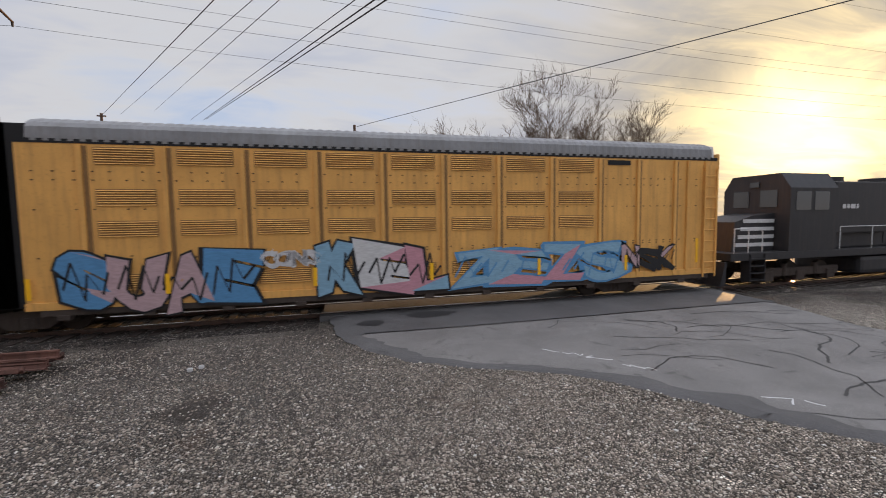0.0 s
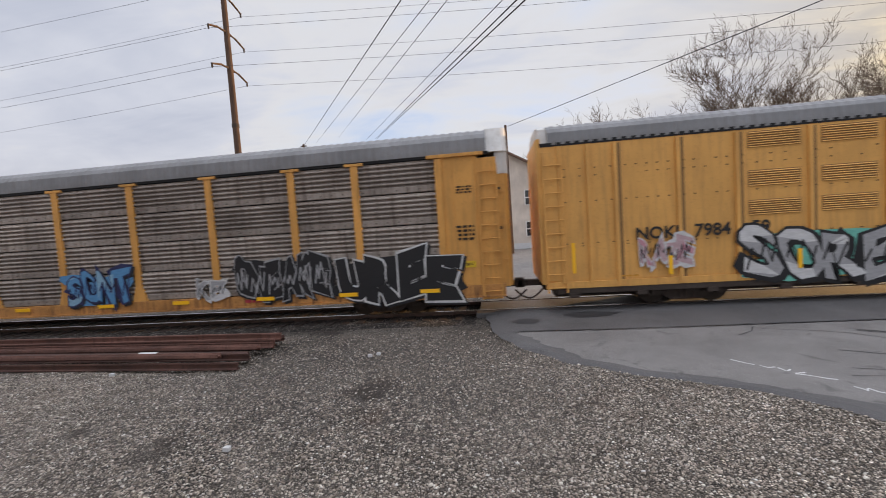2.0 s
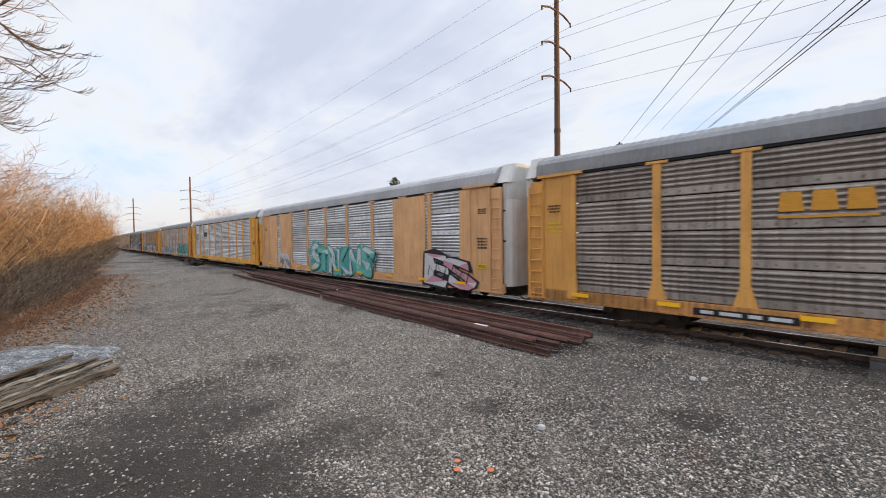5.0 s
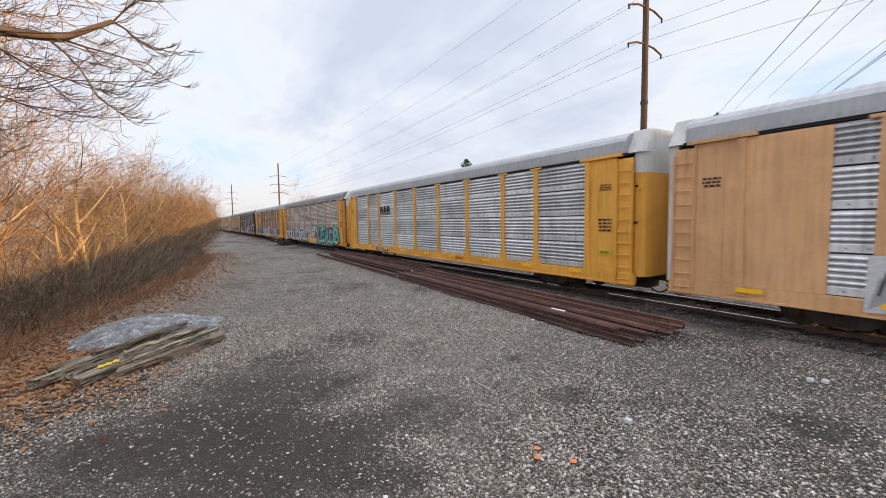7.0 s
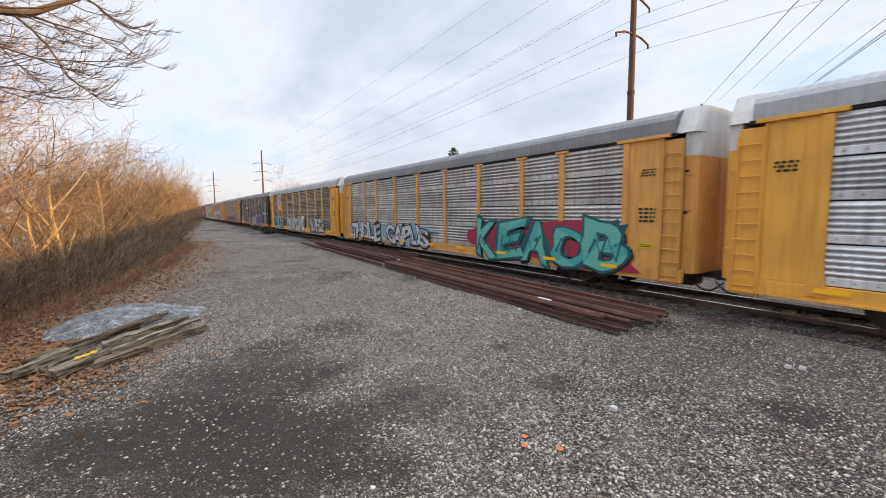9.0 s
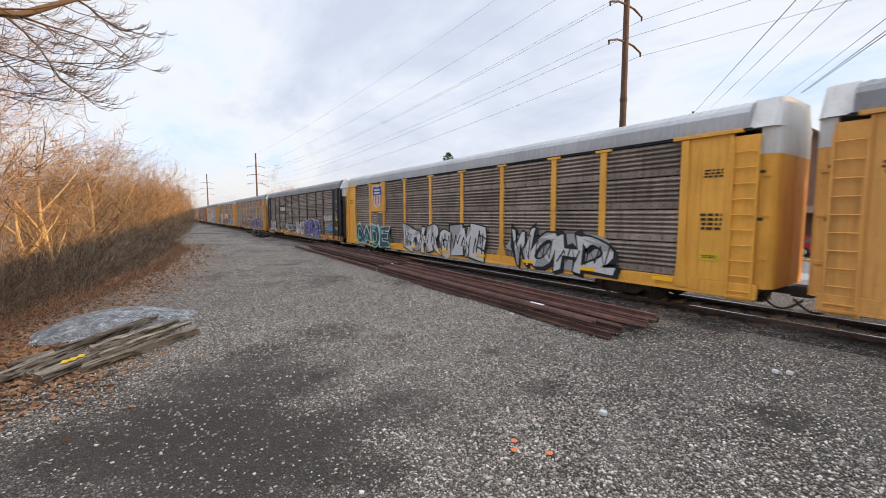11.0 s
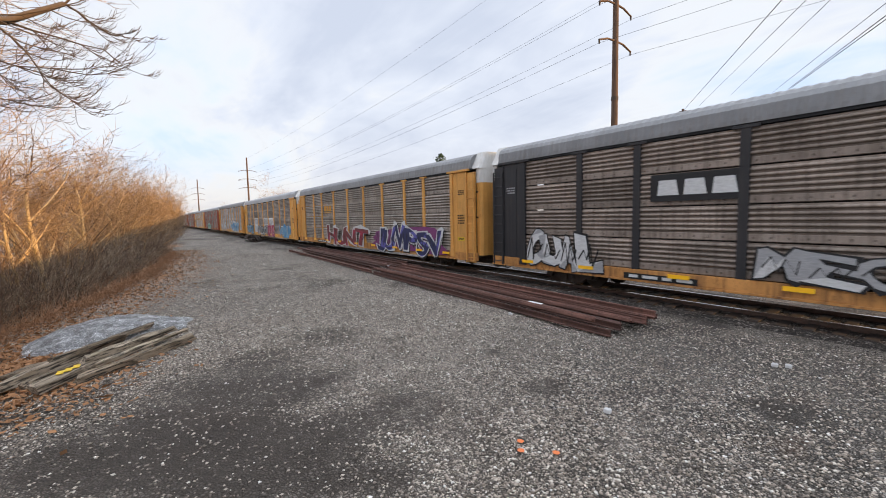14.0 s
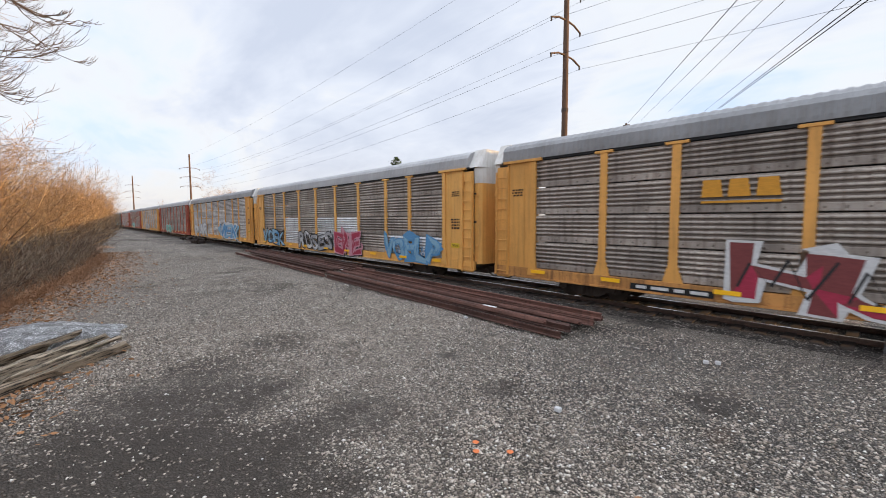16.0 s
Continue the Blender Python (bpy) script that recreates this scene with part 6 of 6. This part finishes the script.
for p, d, ln in (((-10.5, -3.0, 6.45), (0.0, 0.8, -0.15), 2.0), ((-10.8, -2.0, 6.6), (-0.1, 0.75, -0.35), 1.6), ((-11.0, -1.2, 7.2), (0.0, 0.4, -0.6), 1.1), ((-11.0, -1.2, 7.2), (0.0, 0.5, 0.4), 1.1), ((-10.3, -5.2, 6.1), (0.1, 0.6, -0.5), 2.0), ((-10.6, -4.6, 8.4), (0.0, 0.8, -0.1), 2.4), ((-11.0, -2.6, 9.6), (0.0, 0.7, -0.5), 2.0), ((-10.5, -3.8, 6.3), (0.1, 0.5, 0.6), 1.8), ((-10.3, -4.6, 6.0), (0.05, 0.9, -0.30), 2.6), ((-10.4, -3.9, 6.1), (0.0, 0.85, -0.55), 2.5), ((-10.5, -3.2, 6.4), (-0.1, 0.9, -0.65), 2.3), ((-10.2, -5.6, 5.7), (0.0, 0.9, -0.25), 2.8), ((-10.6, -4.6, 8.4), (0.0, 0.7, -0.6), 2.4), ((-10.75, -2.2, 6.55), (0.0, 0.8, -0.75), 1.8)):
    spray(p, d, ln * 0.86, 0.026, 1)
tree_parts(segs, "overhanging_tree", "bare tree reaching drooping twigs over the lot", M["bark"], (0, 0, 0))

# tangled brush along the foot of the wood
rb2 = np.random.default_rng(7)


def brush(name, count, where, hmin, hmax, mat, label, r=0.011):
    out = []
    for _ in range(count):
        x, y = where()
        h = rb2.uniform(hmin, hmax)
        p = np.array([x, y, -0.25])
        d = np.array([rb2.normal(0, 0.33), rb2.normal(0, 0.33), 1.0])
        k = 4
        for i in range(k):
            d = d + np.array([rb2.normal(0, 0.22), rb2.normal(0, 0.22), rb2.normal(-0.04, 0.16)])
            q = p + d / np.linalg.norm(d) * h / k
            rr = r * rb2.uniform(0.6, 1.3)
            out.append((*p, *q, rr * (1 - 0.2 * i), rr * (1 - 0.2 * (i + 1))))
            if i > 0:
                for _s in range(2):
                    e = d / np.linalg.norm(d) + rb2.normal(0, 0.55, 3)
                    out.append((*q, *(q + e * h * 0.16), rr * 0.5, rr * 0.3))
            p = q
    return tagged(new(name, tubes(name, out, mat, 3)), label, "brush", kind="stuff")


def near_brush():
    x = -8.0 - 42 * rb2.random() ** 1.4
    return x, edge_y(x) - 0.1 - 4.5 * rb2.random() ** 1.3


def far_brush():
    x = -45 - 320 * rb2.random() ** 1.2
    return x, edge_y(x) - 0.2 - 9 * rb2.random()


brush("brush", 5200, near_brush, 0.6, 2.5, M["brush"], "tangled dry brown brush at the foot of the wood", 0.010)
brush("brush", 3200, far_brush, 1.2, 3.6, M["brush"], "far dry brush along the track", 0.03)
brush("saplings", 240, lambda: (lambda x: (x, edge_y(x) - 1.0 - 4 * rb2.random()))(-10 - 50 * rb2.random()), 2.6, 5.5, M["bark_sunlit"], "thin saplings in the wood, coloured sunlit gold", 0.026)
brush("saplings", 240, lambda: (lambda x: (x, edge_y(x) - 0.1 - 1.2 * rb2.random()))(-8 - 26 * rb2.random() ** 1.3), 1.2, 3.2, M["timber"], "pale dry leaning stalks at the edge of the lot", 0.018)

# leaf litter and dry stalks at the lot's edge
lv, lf = [], []
for _ in range(26000):
    x = -7.5 - 40 * rb2.random() ** 1.9
    y = edge_y(x) + rb2.normal(0.9, 1.25)
    if _ % 5 == 0:
        x, y = -11.0 + rb2.normal(0, 1.3), -2.2 + rb2.normal(0, 0.8)
    s = rb2.uniform(0.03, 0.075)
    c = np.array([x, y, lot_height(x, y) + 0.02 + 0.04 * rb2.random()])
    k = len(lv)
    u, w = rb2.normal(0, 1, 3), rb2.normal(0, 1, 3)
    u[2] *= 0.3
    w[2] *= 0.3
    u, w = u / np.linalg.norm(u) * s, w / np.linalg.norm(w) * s * 0.6
    lv += [tuple(c - u), tuple(c + w), tuple(c + u), tuple(c - w)]
    lf.append((k, k + 1, k + 2, k + 3))
tagged(new("leaf_litter", mesh_of("leaf_litter", lv, lf, M["dead_leaf"])), "brown fallen leaves along the lot's edge", "leaves", kind="stuff")
brush("dry_stalks", 1500, lambda: (lambda x: (x, edge_y(x) + 0.3 + 0.7 * rb2.random()))(-11 - 30 * rb2.random()), 0.3, 0.9, M["litter"], "fallen dry stalks on the ground", 0.008)
lx = np.arange(-60, -7.5, 0.8)
verts, faces = [], []
for a, x in enumerate(lx):
    for b in range(7):
        y = edge_y(x) + 1.3 + 0.7 * noise.noise(Vector((x * 0.6, 1, 2))) - b * 1.6
        verts.append((x, y, lot_height(x, y) + (0.035 if b else -0.03)))
for a in range(len(lx) - 1):
    faces += [(a * 7 + b, a * 7 + b + 1, (a + 1) * 7 + b + 1, (a + 1) * 7 + b) for b in range(6)]
tagged(new("leaf_bed", mesh_of("leaf_bed", verts, faces, M["litter"])), "bed of rotting brown leaves under the brush", kind="structure")

# ---- loose things on the lot ----


def loose_rail(parent, a, b, lean):
    d = Vector(b) - Vector(a)
    bm = bmesh.new()
    add_prism(bm, rail_profile(0, 0, 0.16, 0.065), "x", 0, d.length)
    o = part("rail", (bm, M["rust_rail"]), parent)
    o.matrix_basis = Matrix.Translation(a) @ d.to_track_quat("X", "Z").to_matrix().to_4x4() @ Matrix.Rotation(lean, 4, "X")
    return o


def rail_pile(label, x0, x1, y0a, y0b, count, seed, tail=0.8):
    """A heap of worn rails lying side by side and across one another."""
    rng = random.Random(seed)
    pile = thing("rail_pile", label, "rail pile", "stacked old rails")
    for i in range(count):
        u = i / (count - 1)
        ya, yb = y0a[0] + (y0a[1] - y0a[0]) * u, y0b[0] + (y0b[1] - y0b[0]) * u
        z = 0.03 + (0.17 if i % 3 == 1 else 0.0) + 0.09 * rng.random() + 0.10 * math.sin(u * math.pi)
        loose_rail(pile, (x0 + rng.uniform(-tail, tail), ya + rng.uniform(-0.06, 0.06), z), (x1 + rng.uniform(-0.9, 0.35), yb + rng.uniform(-0.06, 0.06), z + rng.uniform(-0.01, 0.03)), rng.choice((0, 0, 0.25, -0.3, 1.4)))
    return pile


rail_pile("heap of rusty dark-red old rails beside the track", -18.7, -5.1, (8.95, 11.1), (8.35, 10.4), 13, 3)
rail_pile("second heap of rusty old rails behind the first", -35.0, -18.4, (9.8, 11.9), (9.1, 11.6), 13, 4, 2.5)
for k, (x, y, z, w) in enumerate(((-7.85, 8.75, 0.36, 0.5), (-6.9, 8.55, 0.30, 0.3), (-19.0, 9.9, 0.34, 0.25))):
    o = new("paper_label", box_mesh("paper_label", -w / 2, w / 2, -0.05, 0.05, 0, 0.012, M["p_white"], 0.003))
    o.location, o.rotation_euler = (x, y, z), (0.1, 0, 0.05 * k)
    tagged(o, "torn white label lying on a rusty rail", "label", "labels on the rails")
heap = thing("tie_heap", "dark heap of broken old timber and scrap rail", "scrap heap")
rh = random.Random(9)
for k in range(22):
    x, y, a = -60 + rh.uniform(-4.0, 4.0), 11.2 + rh.uniform(-0.7, 0.7), rh.uniform(-0.6, 0.6)
    o = part("tie", shared("scraptie", lambda: box_mesh("tie", -1.3, 1.3, -0.11, 0.11, -0.09, 0.09, M["tie"], 0.01)), heap, "", (x, y, 0.12 + 0.5 * rh.random()))
    o.rotation_euler = (rh.uniform(-0.3, 0.3), rh.uniform(-0.15, 0.15), a)

timbers = thing("timber_pile", "weathered grey railway timbers lying on leaves", "timber pile")
for k, (a, b, w, h, z, mt) in enumerate((((-9.75, -2.55), (-12.95, -0.5), 0.23, 0.19, 0.14, "timber"), ((-9.95, -2.05), (-12.4, -0.25), 0.20, 0.16, 0.11, "timber_dark"), ((-9.38, -1.92), (-12.2, -0.05), 0.24, 0.18, 0.14, "timber"),
                                         ((-9.65, -1.35), (-11.5, 0.55), 0.20, 0.17, 0.11, "timber_dark"), ((-10.3, -1.35), (-12.0, 0.2), 0.19, 0.15, 0.27, "timber"), ((-10.6, -2.5), (-12.6, -0.95), 0.18, 0.14, 0.10, "timber_dark"), ((-10.0, -1.15), (-11.9, 0.45), 0.12, 0.10, 0.22, "timber"), ((-10.8, -1.9), (-12.9, -0.2), 0.13, 0.09, 0.26, "timber_dark"))):
    va, vb = Vector((*a, z)), Vector((*b, z))
    d = vb - va
    bm = bmesh.new()
    n = 9
    rg = random.Random(70 + k)
    rings = []
    for i in range(n + 1):
        u = i / n
        j = [rg.uniform(-0.022, 0.022) for _ in range(8)]
        rings.append([bm.verts.new((u * d.length + (rg.uniform(-0.12, 0.12) if i in (0, n) else 0), sy * w * 0.42 + j[q], sz * h * 0.42 + j[q + 4])) for q, (sy, sz) in enumerate(((-1, -1), (1, -1), (1, 1), (-1, 1)))])
    for ra, rb_ in zip(rings, rings[1:]):
        for q in range(4):
            bm.faces.new((ra[q], ra[(q + 1) % 4], rb_[(q + 1) % 4], rb_[q]))
    bm.faces.new(rings[0])
    bm.faces.new(rings[-1][::-1])
    o = part("timber", (bm, M[mt]), timbers)
    o.matrix_basis = Matrix.Translation(va) @ d.to_track_quat("X", "Z").to_matrix().to_4x4() @ Matrix.Rotation(rg.uniform(-0.06, 0.06), 4, "X")
for k, (x, y) in enumerate(((-9.98, -1.52), (-10.12, -1.42), (-9.88, -1.62))):
    part("paint_dab", shared("dab", lambda: box_mesh("paint_dab", -0.10, 0.10, -0.05, 0.05, 0, 0.012, M["p_sign_yellow"], 0.004)), timbers, "yellow paint dab", (x, y, 0.235))

# a low spill of pale blue-grey stone behind the timbers
mv, mf = [], []
n = 30
for j in range(n + 1):
    for i in range(n + 1):
        u, v = i / n * 2 - 1, j / n * 2 - 1
        r = math.hypot(u, v) * (1 + 0.2 * noise.noise(Vector((u * 2, v * 2, 6))))
        h = 0.50 * max(0.0, 1 - r * r) - 0.06
        mv.append((-13.6 + u * 1.6 - v * 0.2, -1.15 + v * 1.9, h + 0.02 * noise.noise(Vector((u * 9, v * 9, 1)))))
for j in range(n):
    mf += [(j * (n + 1) + i, j * (n + 1) + i + 1, (j + 1) * (n + 1) + i + 1, (j + 1) * (n + 1) + i) for i in range(n)]
mound = new("stone_mound", mesh_of("stone_mound", mv, mf, M["mound"]))
mound.data.shade_smooth()
tagged(mound, "low spill of pale blue-grey crushed stone", "gravel mound")

# paint dots, white stones, dark worn spots
for k, (x, y) in enumerate(((-3.5, 3.55), (-3.06, 3.71), (-3.35, 3.4), (-1.6, 4.0))):
    blot("paint_dot", x, y, 0.045, 0.04, lot_height(x, y) + 0.03, M["p_orange"] if k < 3 else M["dead_leaf"], "orange survey paint on the gravel", 90 + k)
for x, y in ((-3.27, 5.13), (-2.37, 9.07), (-2.2, 9.2), (-8.3, 8.2)):
    o = new("white_stone", box_mesh("white_stone", -0.05, 0.05, -0.04, 0.04, -0.02, 0.05, M["p_white"], 0.02))
    o.location = (x, y, lot_height(x, y) + 0.03)
    tagged(o, "single white quartz stone on the gravel", "stone", "white stones")

stones("loose_gravel", 150000, on_lot, (0.009, 0.026), M["stone"], 1, "loose crushed stone on the lot")
stones("loose_gravel", 60000, far_lot, (0.012, 0.028), M["stone"], 7, "loose crushed stone farther along the lot")
stones("loose_gravel", 500, lambda r: (r.uniform(-40, 0), r.uniform(11.2, 12.5)), (0.02, 0.04), M["ballast"], 2, "larger loose stone beside the ballast")

# ties of the track: the nearest as single timbers, the rest joined
tie_me = box_mesh("tie", -0.115, 0.115, -1.52, 1.45, -0.16, 0.03, M["tie"], 0.012)
track = thing("track_bed", "row of dark timber ties under the rails", "railway ties")
ties = [x for x in np.arange(-150, 60, 0.53) if not (-0.1 < x < 15.3)]
near_ties = [x for x in ties if -60 < x < 34][:290]
rk = random.Random(2)
for x in near_ties:
    o = part("tie", tie_me, track, "", (x, TRACK_Y + rk.uniform(-0.06, 0.06), 0.02 + rk.uniform(0, 0.02)))
    o.rotation_euler = (0, 0, rk.uniform(-0.02, 0.02))


def motions():
    for car, off in TRAIN:
        walk(car, [(t, pose(run_at(t) + off, TRACK_Y, 0)) for t in TIMES])


motions()
